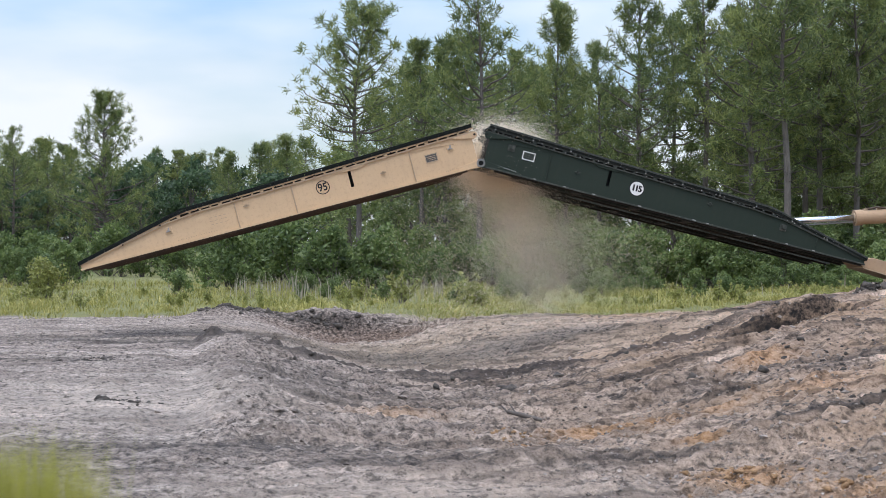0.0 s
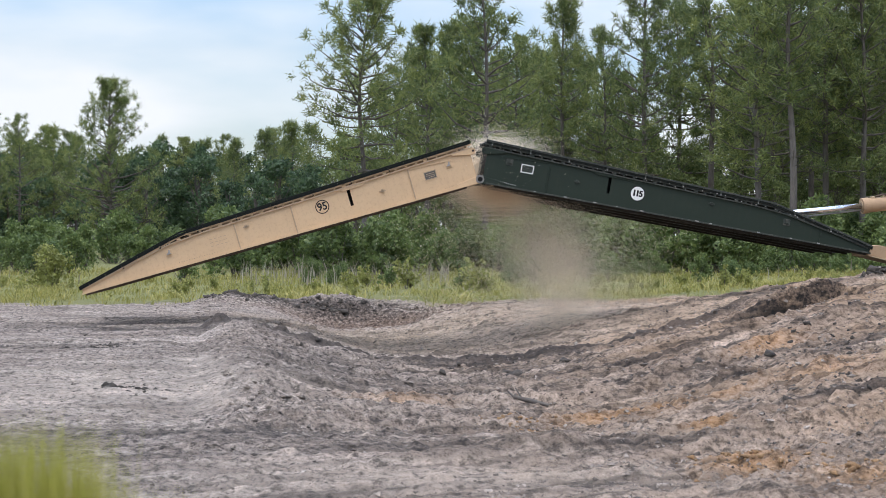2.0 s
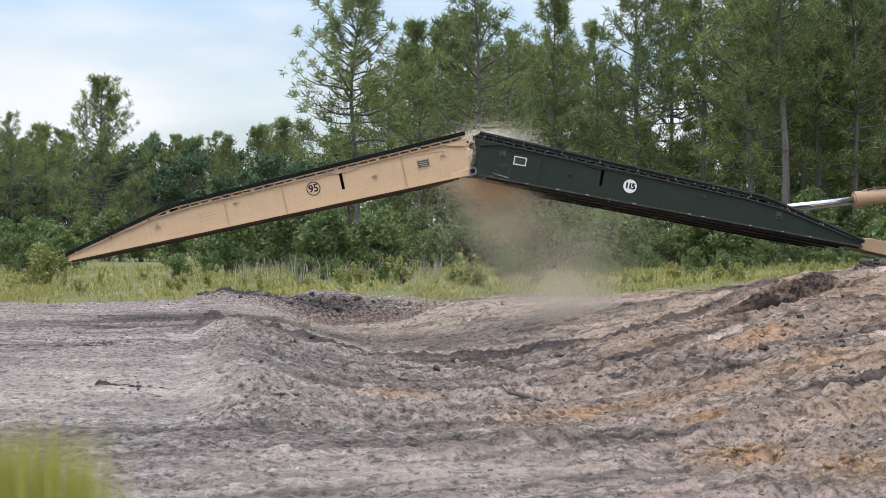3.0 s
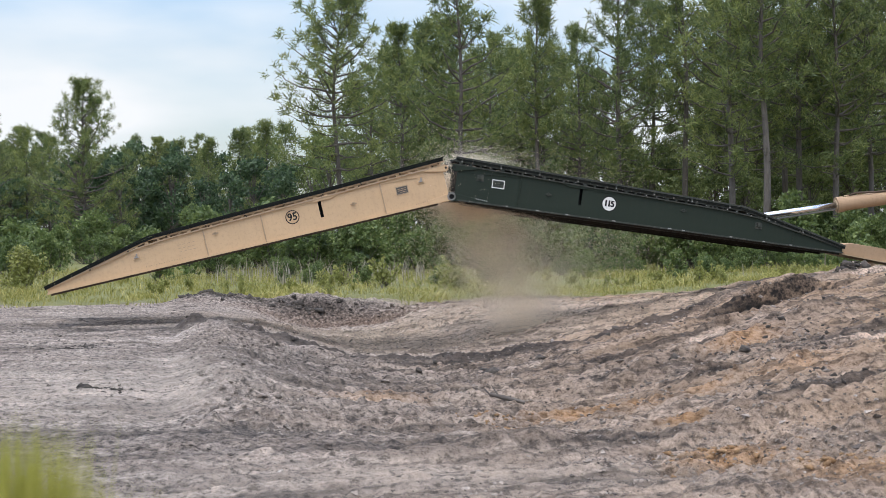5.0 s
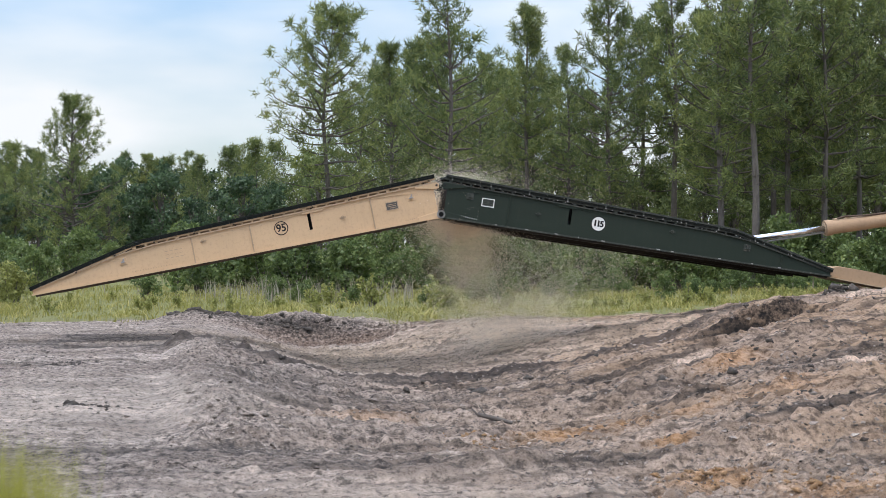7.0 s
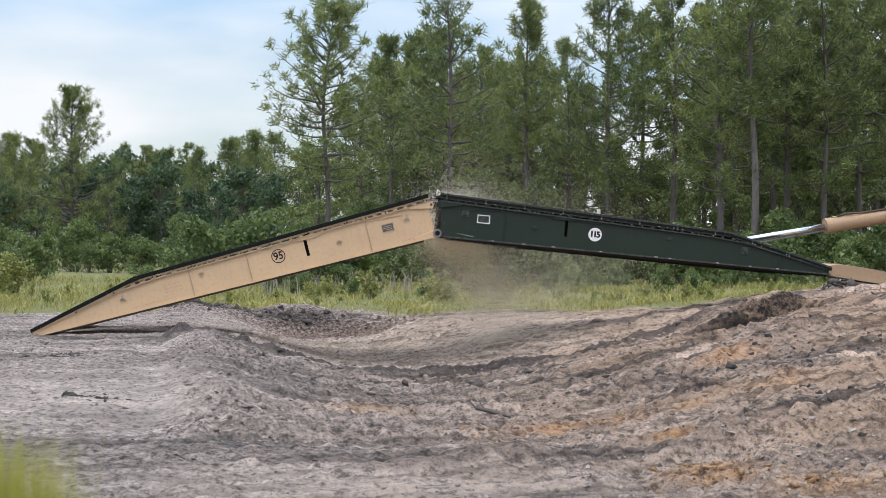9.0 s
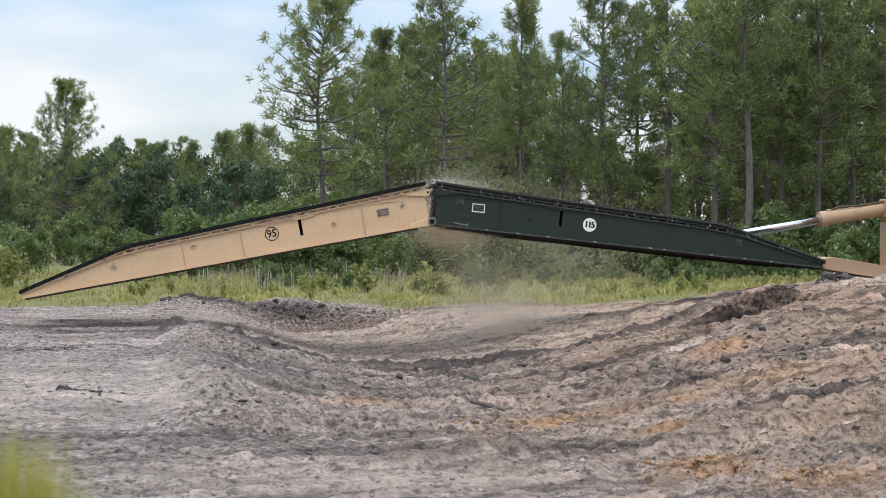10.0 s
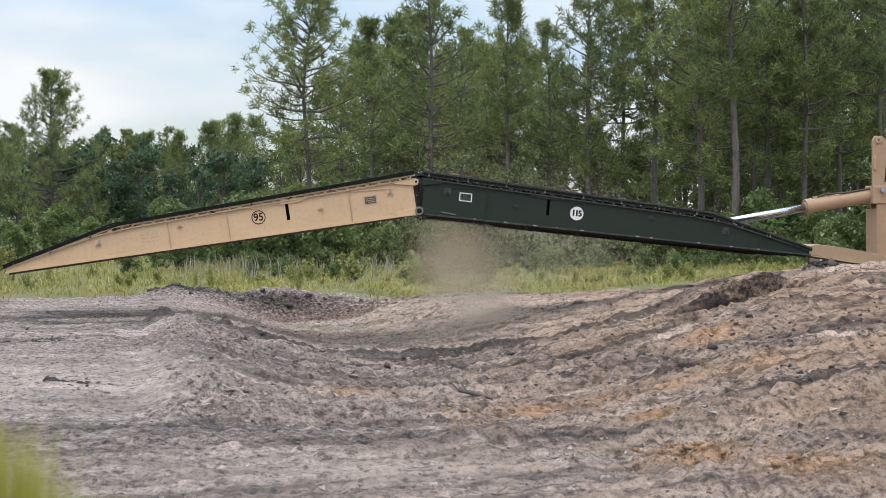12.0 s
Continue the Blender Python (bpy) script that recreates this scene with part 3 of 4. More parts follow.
        for y0 in (v0 - 0.06, v1 + 0.02):
            # green half's kerb takes the paler worn tone, painting its lit edge too
            put("kerb_bar", DECK if sgn < 0 else GREEN_EDGE, plate([-0.01, 3.0, 7.05, 9.6], lambda u: deck_w(u) - 0.018, lambda u: deck_w(u) + 0.02, y0, y0 + 0.04))
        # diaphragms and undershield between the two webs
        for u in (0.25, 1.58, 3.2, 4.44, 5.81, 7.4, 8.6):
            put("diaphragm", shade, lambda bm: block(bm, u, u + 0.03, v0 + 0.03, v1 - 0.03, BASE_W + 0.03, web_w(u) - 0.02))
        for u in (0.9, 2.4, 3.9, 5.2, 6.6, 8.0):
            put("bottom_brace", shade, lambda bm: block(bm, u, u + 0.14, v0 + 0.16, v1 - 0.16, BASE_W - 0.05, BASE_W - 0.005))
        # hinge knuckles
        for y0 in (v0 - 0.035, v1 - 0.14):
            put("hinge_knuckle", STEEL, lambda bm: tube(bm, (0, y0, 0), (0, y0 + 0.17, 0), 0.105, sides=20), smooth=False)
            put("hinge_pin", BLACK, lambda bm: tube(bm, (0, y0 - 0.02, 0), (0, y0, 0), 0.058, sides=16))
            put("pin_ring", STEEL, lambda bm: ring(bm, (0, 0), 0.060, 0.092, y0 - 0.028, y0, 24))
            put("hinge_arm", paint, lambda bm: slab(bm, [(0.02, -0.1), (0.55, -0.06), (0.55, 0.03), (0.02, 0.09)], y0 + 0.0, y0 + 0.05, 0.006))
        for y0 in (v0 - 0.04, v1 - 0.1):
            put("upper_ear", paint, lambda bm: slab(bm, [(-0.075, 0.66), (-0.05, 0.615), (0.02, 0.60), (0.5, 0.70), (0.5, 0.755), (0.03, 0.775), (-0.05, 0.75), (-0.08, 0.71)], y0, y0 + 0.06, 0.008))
            # black disc on the ear paints the dark inside of a hole
            put("ear_hole_disc", BLACK, lambda bm: tube(bm, (-0.02, y0 - 0.006, 0.69), (-0.02, y0 + 0.01, 0.69), 0.028))
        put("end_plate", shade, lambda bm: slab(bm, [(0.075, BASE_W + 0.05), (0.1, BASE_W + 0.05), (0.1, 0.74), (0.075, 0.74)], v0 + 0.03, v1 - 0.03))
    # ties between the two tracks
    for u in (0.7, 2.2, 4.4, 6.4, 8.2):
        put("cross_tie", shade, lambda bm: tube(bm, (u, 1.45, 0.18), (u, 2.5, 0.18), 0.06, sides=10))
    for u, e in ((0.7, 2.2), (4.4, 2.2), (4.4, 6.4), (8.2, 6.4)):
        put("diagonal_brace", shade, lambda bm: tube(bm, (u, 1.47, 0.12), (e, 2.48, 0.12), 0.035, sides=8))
    # rivets along the foot of the web
    bolts = STEEL if sgn > 0 else TAN_EDGE
    for k in range(11):
        u = 0.32 + 0.052 * k
        put("rivet", WHITE if sgn > 0 else bolts, lambda bm: tube(bm, (u, -0.012, 0.045 - 0.004 * k), (u, 0, 0.045 - 0.004 * k), 0.012, 0.009, 6))
    if sgn < 0:
        for k in range(16):
            u = 6.35 + 0.06 * k
            put("rivet", bolts, lambda bm: tube(bm, (u, -0.01, 0.03), (u, 0, 0.03), 0.011, 0.008, 6))
        for k in range(3):
            for j in range(4):
                u, w = 6.05 + 0.11 * j, 0.18 + 0.08 * k
                put("rivet", bolts, lambda bm: block(bm, u, u + 0.07, -0.005, 0, w, w + 0.012))
    if sgn > 0:
        spots = random.Random(4)
        for k in range(46):
            u = 0.25 + 0.2 * k + spots.uniform(-0.05, 0.05)
            w = web_w(u) + 0.03 + spots.uniform(0, 0.07)
            s = spots.uniform(0.008, 0.017)
            put("worn_bolt", STEEL, lambda bm: tube(bm, (u, -0.05, w), (u, -0.02, w), s, s * 0.8, 6))
        for k in range(10):
            u = 0.9 + 0.8 * k + spots.uniform(-0.4, 0.4)
            put("worn_bolt", STEEL, lambda bm: block(bm, u, u + spots.uniform(0.02, 0.09), -0.052, -0.048, BASE_W - 0.02, BASE_W + 0.004))
    # reinforcing strap over the slot
    put("strap_plate", paint, lambda bm: slab(bm, [(2.55, 0.66), (2.75, 0.60), (3.2, 0.59), (3.22, 0.665), (2.9, 0.70)], -0.028, 0.0, 0.006))
    put("strap_bar", paint, lambda bm: slab(bm, [(3.2, 0.61), (3.75, 0.575), (3.9, 0.60), (3.9, 0.625), (3.2, 0.65)], -0.018, 0.0))
    put("strap_bar", paint, lambda bm: slab(bm, [(0.5, 0.62), (1.0, 0.66), (1.55, 0.68), (1.55, 0.655), (1.0, 0.635), (0.5, 0.595)], -0.018, 0.0))
    # lifting brackets
    for u, w in ((0.62, 0.53), (7.42, 0.31)):
        put("bracket_plate", edge if sgn > 0 else paint, lambda bm: block(bm, u - 0.085, u + 0.085, -0.012, 0, w - 0.085, w + 0.075, 0.004))
        put("bracket_hook", STEEL if sgn < 0 else edge, lambda bm: slab(bm, [(u - 0.06, w - 0.03), (u + 0.06, w - 0.04), (u + 0.05, w - 0.01), (u + 0.015, w), (u - 0.005, w + 0.07), (u - 0.035, w + 0.06), (u - 0.02, w - 0.005)], -0.05, -0.012, 0.005))
    for u, w in ((2.28, 0.36), (5.55, 0.42)):
        put("tie_ring", edge, lambda bm: ring(bm, (u, w), 0.022, 0.04, -0.04, -0.005, 14))
        put("tie_base", edge, lambda bm: block(bm, u - 0.075, u + 0.075, -0.012, 0, w - 0.02, w + 0.012, 0.003))
    # data plate with unreadable lines
    frame_mat = WHITE if sgn > 0 else TAN_EDGE
    u, w = (1.06, 0.435) if sgn > 0 else (1.1, 0.41)
    tag = put("data_plate", GREEN_EDGE if sgn > 0 else PLATE, lambda bm: block(bm, u - 0.135, u + 0.135, -0.008, 0, w - 0.08, w + 0.08))
    for a0, a1, b0, b1 in ((-0.15, 0.15, 0.08, 0.10), (-0.15, 0.15, -0.10, -0.08), (-0.15, -0.13, -0.08, 0.08), (0.13, 0.15, -0.08, 0.08)):
        put("plate_border", frame_mat, lambda bm: block(bm, u + a0, u + a1, -0.012, 0, w + b0, w + b1), parent=tag)
    for k in range(3):
        put("text_bar", GREEN if sgn > 0 else TAN_EDGE, lambda bm: block(bm, u - 0.10, u + 0.10 - 0.05 * (k == 2), -0.011, -0.006, w + 0.03 - 0.04 * k, w + 0.042 - 0.04 * k), parent=tag)
    # load class number in a disc
    u, w = (3.75, 0.335) if sgn > 0 else (3.73, 0.378)
    if sgn > 0:
        # the digits are stencilled bold, in two overlapping strokes
        disc = put("number_disc", WHITE, lambda bm: tube(bm, (u, -0.006, w), (u, 0, w), 0.162, sides=36))
        put("disc_ring", BLACK, lambda bm: ring(bm, (u, w), 0.166, 0.182, -0.006, 0, 36), parent=disc)
        lettering("number", "115", 0.20, u - 0.006, -0.0070, w, BLACK, disc, 0.03, 0.86)
        lettering("number_stroke", "115", 0.20, u + 0.006, -0.0074, w, BLACK, disc, 0.03, 0.86)
    else:
        disc = put("number_ring", BLACK, lambda bm: ring(bm, (u, w), 0.142, 0.163, -0.005, 0, 36), "black painted ring")
        lettering("number", "95", 0.25, -u, -0.003, w, BLACK, disc, 0.022)
    return top


bridge_far_half = bridge_half("bridge_half", -1, TAN, TAN_EDGE, "tan painted steel bridge half hinged to the green half")
bridge_near_half = bridge_half("bridge_half", 1, GREEN, GREEN_EDGE, "dark green steel bridge half held by the launcher")


# ---------------------------------------------------------------- launcher
def on_bridge_line(u, z, side=0.0):
    return PIN + AXIS * u + SIDE * side + Vector((0, 0, z))


TONGUE_PIVOT = (11.2, 0.84)


def launcher_tongue():
    top = tagged(new("launcher_tongue"), "tan steel tongue plate of the launcher under the ramp", "launcher arm")
    bm = bmesh.new()
    slab(bm, [(0.15, -0.16), (-1.0, -0.155), (-1.95, -0.13), (-2.2, 0.0), (-1.75, 0.15), (-1.0, 0.15), (0.15, 0.09)], 0.2, 1.25, 0.012)
    part("blade", bm, TAN_SHADED, top)
    bm = bmesh.new()
    slab(bm, [(0.15, -0.19), (-1.0, -0.185), (-1.95, -0.16), (-1.95, -0.132), (-1.0, -0.157), (0.15, -0.162)], 0.14, 1.31)
    part("blade_edge", bm, TAN_EDGE, top)
    bm = bmesh.new()
    tube(bm, (0.1, 0.1, 0), (0.1, 3.8, 0), 0.11, sides=16)
    part("pivot_tube", bm, TAN_EDGE, top)
    return top


tongue = launcher_tongue()
CYL_SIDE = 1.75


def hydraulic_cylinder():
    top = tagged(new("hydraulic_cylinder"), "tan hydraulic cylinder with a bright chromed rod", "hydraulic cylinder")
    bm = bmesh.new()
    tube(bm, (-1.72, 0, 0), (0.1, 0, 0), 0.178, 0.178, 28)
    part("barrel", bm, TAN_SHADED, top, smooth=False)
    bm = bmesh.new()
    tube(bm, (-1.84, 0, 0), (-1.66, 0, 0), 0.198, sides=28)
    part("gland", bm, TAN_SHADED, top)
    bm = bmesh.new()
    tube(bm, (-1.86, 0, 0), (-1.84, 0, 0), 0.13, sides=24)
    part("seal", bm, TAN_EDGE, top)
    bm = bmesh.new()
    tube(bm, (-4.4, 0, 0), (-1.8, 0, 0), 0.075, sides=24)
    part("rod", bm, CHROME, top, "bright chromed rod", True)
    bm = bmesh.new()
    tube(bm, (-4.4, 0.03, -0.13), (-1.75, 0.03, -0.10), 0.022, sides=10)
    part("guide_rod", bm, STEEL, top, "thin grey guide rod")
    for x in (-1.55, -1.2):
        bm = bmesh.new()
        block(bm, x - 0.05, x + 0.05, -0.06, 0.06, 0.15, 0.215, 0.01)
        part("hose_fitting", bm, TAN_EDGE, top)
    bm = bmesh.new()
    prev = (-1.5, -0.05, 0.2)
    for p in ((-1.3, -0.09, 0.235), (-1.05, -0.1, 0.21), (-0.8, -0.1, 0.185), (-0.3, -0.1, 0.175), (0.1, -0.1, 0.18)):
        tube(bm, prev, p, 0.024, sides=8)
        prev = p
    part("hose", bm, UNDER, top, "dark brown hydraulic hose")
    bm = bmesh.new()
    ring(bm, (0.12, 0), 0.06, 0.19, -0.1, 0.1, 24)
    part("clevis", bm, TAN_SHADED, top)
    return top


cylinder = hydraulic_cylinder()


def launcher_mast():
    top = tagged(new("launcher_mast"), "tan steel mast of the bridge launcher on dug earth", "launcher mast")
    top.matrix_basis = Matrix.Translation(on_bridge_line(11.55, 0, CYL_SIDE)) @ pose(0, 0, 0, 0, 0, YAW)
    for y0 in (-0.30, 0.12):
        bm = bmesh.new()
        slab(bm, [(-0.03, 0.25), (0.62, 0.25), (0.62, 2.4), (-0.03, 2.4)], y0, y0 + 0.08, 0.01)
        part("column", bm, TAN_SHADED, top)
        if y0 > 0:
            continue
        bm = bmesh.new()
        slab(bm, [(-0.15, 2.62), (0.5, 2.62), (0.44, 3.1), (0.2, 3.85), (0.1, 3.94), (-0.08, 3.94), (-0.15, 3.84)], y0, y0 + 0.08, 0.012)
        arm = part("upper_arm", bm, TAN_SHADED, top)
        # black plate on the arm paints the dark of an opening
        bm = bmesh.new()
        slab(bm, [(0.16, 2.78), (0.42, 2.78), (0.2, 3.25)], y0 - 0.004, y0 + 0.02)
        part("arm_opening_dark", bm, BLACK, arm)
        bm = bmesh.new()
        ring(bm, (0.0, 3.83), 0.028, 0.075, y0 - 0.03, y0, 20)
        part("arm_pin", bm, TAN_EDGE, arm)
        bm = bmesh.new()
        block(bm, -0.15, 0.62, y0 - 0.03, y0 + 0.5, 2.22, 2.68, 0.015)
        part("collar", bm, TAN_SHADED, top)
    bm = bmesh.new()
    block(bm, -0.06, -0.03, -0.36, 0.36, 0.3, 2.1)
    part("front_plate", bm, TAN_SHADED, top)
    bm = bmesh.new()
    tube(bm, (0.1, -0.42, 2.58), (0.1, 0.42, 2.58), 0.075, sides=18)
    part("trunnion", bm, STEEL, top)
    for k in range(5):
        bm = bmesh.new()
        tube(bm, (-0.09 + 0.1 * k, -0.41, 2.64), (-0.09 + 0.1 * k, -0.39, 2.64), 0.022, sides=6)
        part("bolt", bm, STEEL, top)
    bm = bmesh.new()
    slab(bm, [(-0.13, 3.1), (-0.07, 3.05), (-0.07, 3.45), (-0.12, 3.42)], -0.34, -0.3, 0.005)
    part("hook", bm, TAN_EDGE, top)
    bm = bmesh.new()
    tube(bm, (0.25, -0.1, 3.75), (1.6, -0.1, 3.5), 0.06, sides=16)
    part("upper_rod", bm, CHROME, top, "bright chromed rod")
    bm = bmesh.new()
    block(bm, -0.2, 1.2, -0.7, 0.7, 0.1, 0.3, 0.03)
    part("foot", bm, TAN_EDGE, top)
    return top


launcher_mast()


# ---------------------------------------------------------------- trees and plants
def frames_along(n, rng):
    """n random turning matrices."""
    q = rng.normal(size=(n, 4))
    q /= np.linalg.norm(q, axis=1)[:, None]
    w, x, y, z = q.T
    return np.stack([np.stack([1 - 2 * (y * y + z * z), 2 * (x * y - z * w), 2 * (x * z + y * w)], -1),
                     np.stack([2 * (x * y + z * w), 1 - 2 * (x * x + z * z), 2 * (y * z - x * w)], -1),
                     np.stack([2 * (x * z - y * w), 2 * (y * z + x * w), 1 - 2 * (x * x + y * y)], -1)], 1)


def wood(segments, sides=5):
    """Tapered limbs: a list of (start, end, radius, radius)."""
    V, F = [], []
    ang = np.arange(sides) * 2 * np.pi / sides
    for a, b, r0, r1 in segments:
        a, b = np.array(a, float), np.array(b, float)
        d = (b - a) / (np.linalg.norm(b - a) + 1e-9)
        s = np.cross(d, (0.31, 0.95, 0.05) if abs(d[1]) < 0.9 else (1, 0, 0))
        s /= np.linalg.norm(s)
        t = np.cross(d, s)
        k = len(V) * sides
        circle = np.cos(ang)[:, None] * s + np.sin(ang)[:, None] * t
        V.append(a + r0 * circle)
        V.append(b + r1 * circle)
        for i in range(sides):
            j = (i + 1) % sides
            F.append((k + i, k + j, k + sides + j))
            F.append((k + i, k + sides + j, k + sides + i))
    return np.concatenate(V), np.array(F)


def needle_tufts(places, sizes, outward, rng, blades=27):
    """Pine tufts: round brushes of thin needles about each twig's end."""
    n = len(places)
    d = rng.normal(size=(n, blades, 3))
    d /= np.linalg.norm(d, axis=2)[:, :, None]
    d = d + 0.5 * outward[:, None, :] + np.array([0, 0, 0.2])
    d /= np.linalg.norm(d, axis=2)[:, :, None]
    big = sizes[:, None, None]
    length = big * rng.uniform(0.65, 1.15, (n, blades, 1))
    side = np.cross(d, rng.normal(size=(n, blades, 3)))
    side /= np.linalg.norm(side, axis=2)[:, :, None] + 1e-9
    root = places[:, None, :] + d * big * 0.1 + rng.normal(0, 0.30, (n, blades, 3)) * big
    wid = 0.012 + big * 0.046
    V = np.stack([root - side * wid, root + side * wid, root + d * length], 2).reshape(-1, 3)
    return V, np.arange(n * blades * 3).reshape(-1, 3)


def pine_data(seed, height, bare, spread, tufts, coarse=1.0, whorls=20, droop=0.0):
    """Trunk and crown of one pine as arrays: whorls of upturned limbs that end in clumps of needles."""
    rng = np.random.RandomState(seed)
    bend = rng.normal(0, 0.012, 2)
    spine = lambda h: np.array([bend[0] * h * math.sin(h * 0.5), bend[1] * h * math.sin(h * 0.45 + 1), h])
    r = lambda h: 0.011 * height * (1 - h / height) ** 0.8 + 0.015
    hs = np.linspace(-0.4, height, 16)
    limbs = [(spine(a), spine(b), r(max(a, 0)), r(b)) for a, b in zip(hs[:-1], hs[1:])]
    P, S, O = [], [], []
    h = height * bare
    while h < height * 0.985:
        s = (h / height - bare) / (1 - bare)
        shape = (0.6 + 0.6 * min(1, s / 0.25)) * (1 - s) ** 0.7 + 0.12
        turn = rng.uniform(0, 2 * np.pi)
        count = rng.randint(3, 6)
        for j in range(count):
            if rng.rand() < 0.12:
                continue
            az = turn + 2 * np.pi * j / count + rng.uniform(-0.4, 0.4)
            size = spread * shape * rng.uniform(0.5, 1.1)
            rise = rng.uniform(0.0, 0.3) + 0.7 * s - droop * (1 - s)
            flat = np.array([math.cos(az), math.sin(az), 0])
            p = spine(h)
            steps = 4
            for k in range(steps):
                d = flat + np.array([0, 0, rise + 0.16 * k]) + rng.normal(0, 0.14, 3)
                d /= np.linalg.norm(d)
                q = p + d * size / steps
                limbs.append((p, q, 0.045 * size / 2.6 * (1 - k / steps) + 0.012, 0.045 * size / 2.6 * (1 - (k + 1) / steps) + 0.008))
                if k >= 1 or rng.rand() < 0.35:
                    for _ in range(rng.randint(1, 3) + (k == steps - 1)):
                        e = d * 0.6 + rng.normal(0, 0.5, 3)
                        e[2] += 0.45
                        e /= np.linalg.norm(e)
                        tip = q + e * rng.uniform(0.1, 0.18 + 0.16 * size)
                        if coarse == 1.0 and rng.rand() < 0.3:
                            limbs.append((q, tip, 0.012, 0.006))
                        P.append(tip)
                        S.append(rng.uniform(0.26, 0.47))
                        O.append(e)
                p = q
        h += height * (1 - bare) / whorls * rng.uniform(0.65, 1.3)
    for _ in range(9):
        P.append(spine(height) + rng.normal(0, 0.14, 3) - np.array([0, 0, rng.uniform(0, 0.8)]))
        S.append(rng.uniform(0.22, 0.32))
        O.append(np.array([0, 0, 1.0]))
    P, S, O = np.array(P), np.array(S), np.array(O)
    if len(P) > tufts:
        keep = rng.choice(len(P), tufts, replace=False)
        P, S, O = P[keep], S[keep], O[keep]
    for _ in range(int(height * 0.8)):
        g = rng.uniform(0.22, max(bare, 0.24)) * height
        az = rng.uniform(0, 2 * np.pi)
        limbs.append((spine(g), spine(g) + np.array([math.cos(az), math.sin(az), 0.15]) * rng.uniform(0.3, 1.0), 0.025, 0.008))
    return wood(limbs, 5 if coarse == 1.0 else 3), needle_tufts(P, S * coarse, O, rng)


def leaf_cloud(centres, radii, count, size, rng, squash=0.8):
    """Leaves scattered near the outsides of clumps."""
    which = rng.choice(len(centres), count, p=radii ** 2 / (radii ** 2).sum())
    d = rng.normal(size=(count, 3))
    d /= np.linalg.norm(d, axis=1)[:, None]
    d[:, 2] *= squash
    p = centres[which] + d * (radii[which] * rng.uniform(0.45, 1.12, count))[:, None]
    R = frames_along(count, rng)
    s = size * rng.uniform(0.6, 1.5, count)
    shape = np.array([(-0.5, 0, 0), (0, -0.28, 0.06), (0.55, 0, 0), (0, 0.28, 0.06)])
    V = p[:, None, :] + np.einsum("nij,kj->nki", R, shape) * s[:, None, None]
    return V.reshape(-1, 3), np.arange(count * 4).reshape(-1, 4)


def broadleaf_data(seed, height, spread, leaves, size, foot):
    rng = np.random.RandomState(seed)
    limbs = [((0, 0, -0.3), (0.05, 0.03, height * 0.45), 0.02 * height, 0.014 * height)]
    limbs.append((limbs[0][1], (0.1, -0.1, height * 0.85), 0.014 * height, 0.02))
    C, R = [], []
    for k in range(34):
        s = rng.uniform(0, 1)
        h = height * (foot + (0.98 - foot) * s)
        reach = spread * (0.35 + 0.75 * math.sin(math.pi * min(1, 0.22 + 0.78 * s))) * rng.uniform(0.3, 1.0)
        az = rng.uniform(0, 2 * np.pi)
        c = np.array([math.cos(az) * reach, math.sin(az) * reach, h])
        limbs.append(((0.05, 0, h * 0.65), c, 0.006 * height, 0.012))
        C.append(c)
        R.append(spread * rng.uniform(0.16, 0.36))
    C.append(np.array([0, 0, height * 0.95]))
    R.append(spread * 0.2)
    return wood(limbs, 5), leaf_cloud(np.array(C), np.array(R), leaves, size, rng)


def shrub_data(seed, height, spread, leaves, size):
    rng = np.random.RandomState(seed)
    limbs, C, R = [], [], []
    for k in range(20):
        az, reach = rng.uniform(0, 2 * np.pi), spread * rng.uniform(0.05, 0.85)
        h = height * rng.uniform(0.25, 0.95) * (1 - 0.35 * reach / spread)
        c = np.array([math.cos(az) * reach, math.sin(az) * reach, h])
        limbs.append(((0.1 * math.cos(az), 0.1 * math.sin(az), -0.15), c, 0.025, 0.008))
        C.append(c)
        R.append(spread * rng.uniform(0.16, 0.36))
    return wood(limbs, 4), leaf_cloud(np.array(C), np.array(R), leaves, size, rng, 1.0)


def plant(name, data, bark, leaf, label, category, group, crown="crown", stem="trunk"):
    top = tagged(new(name), label, category, group)
    (v, f), (lv, lf) = data
    mesh_object(stem, v, f, bark, top, smooth=True)
    mesh_object(crown, lv, lf, leaf, top)
    return top


def spot(across, depth):
    """Where a line of sight, across from the view's middle by so many thousandths, meets a depth."""
    return across / 1000.0 * depth, depth


def scatter(source, places, rng, height):
    """Stands copies of a plant on the ground: places are (x, y, wanted height)."""
    made = []
    for k, (x, y, want) in enumerate(places):
        s = want / height
        m = pose(x, y, float(ground_z(x, y)) - 0.05, 0, 0, rng.uniform(0, 360))
        ob = source if k == 0 else copy_thing(source, m)
        ob.matrix_basis = m @ Matrix.Diagonal((s * rng.uniform(0.92, 1.1), s * rng.uniform(0.92, 1.1), s, 1))
        made.append(ob)
    return made


rng = np.random.RandomState(5)
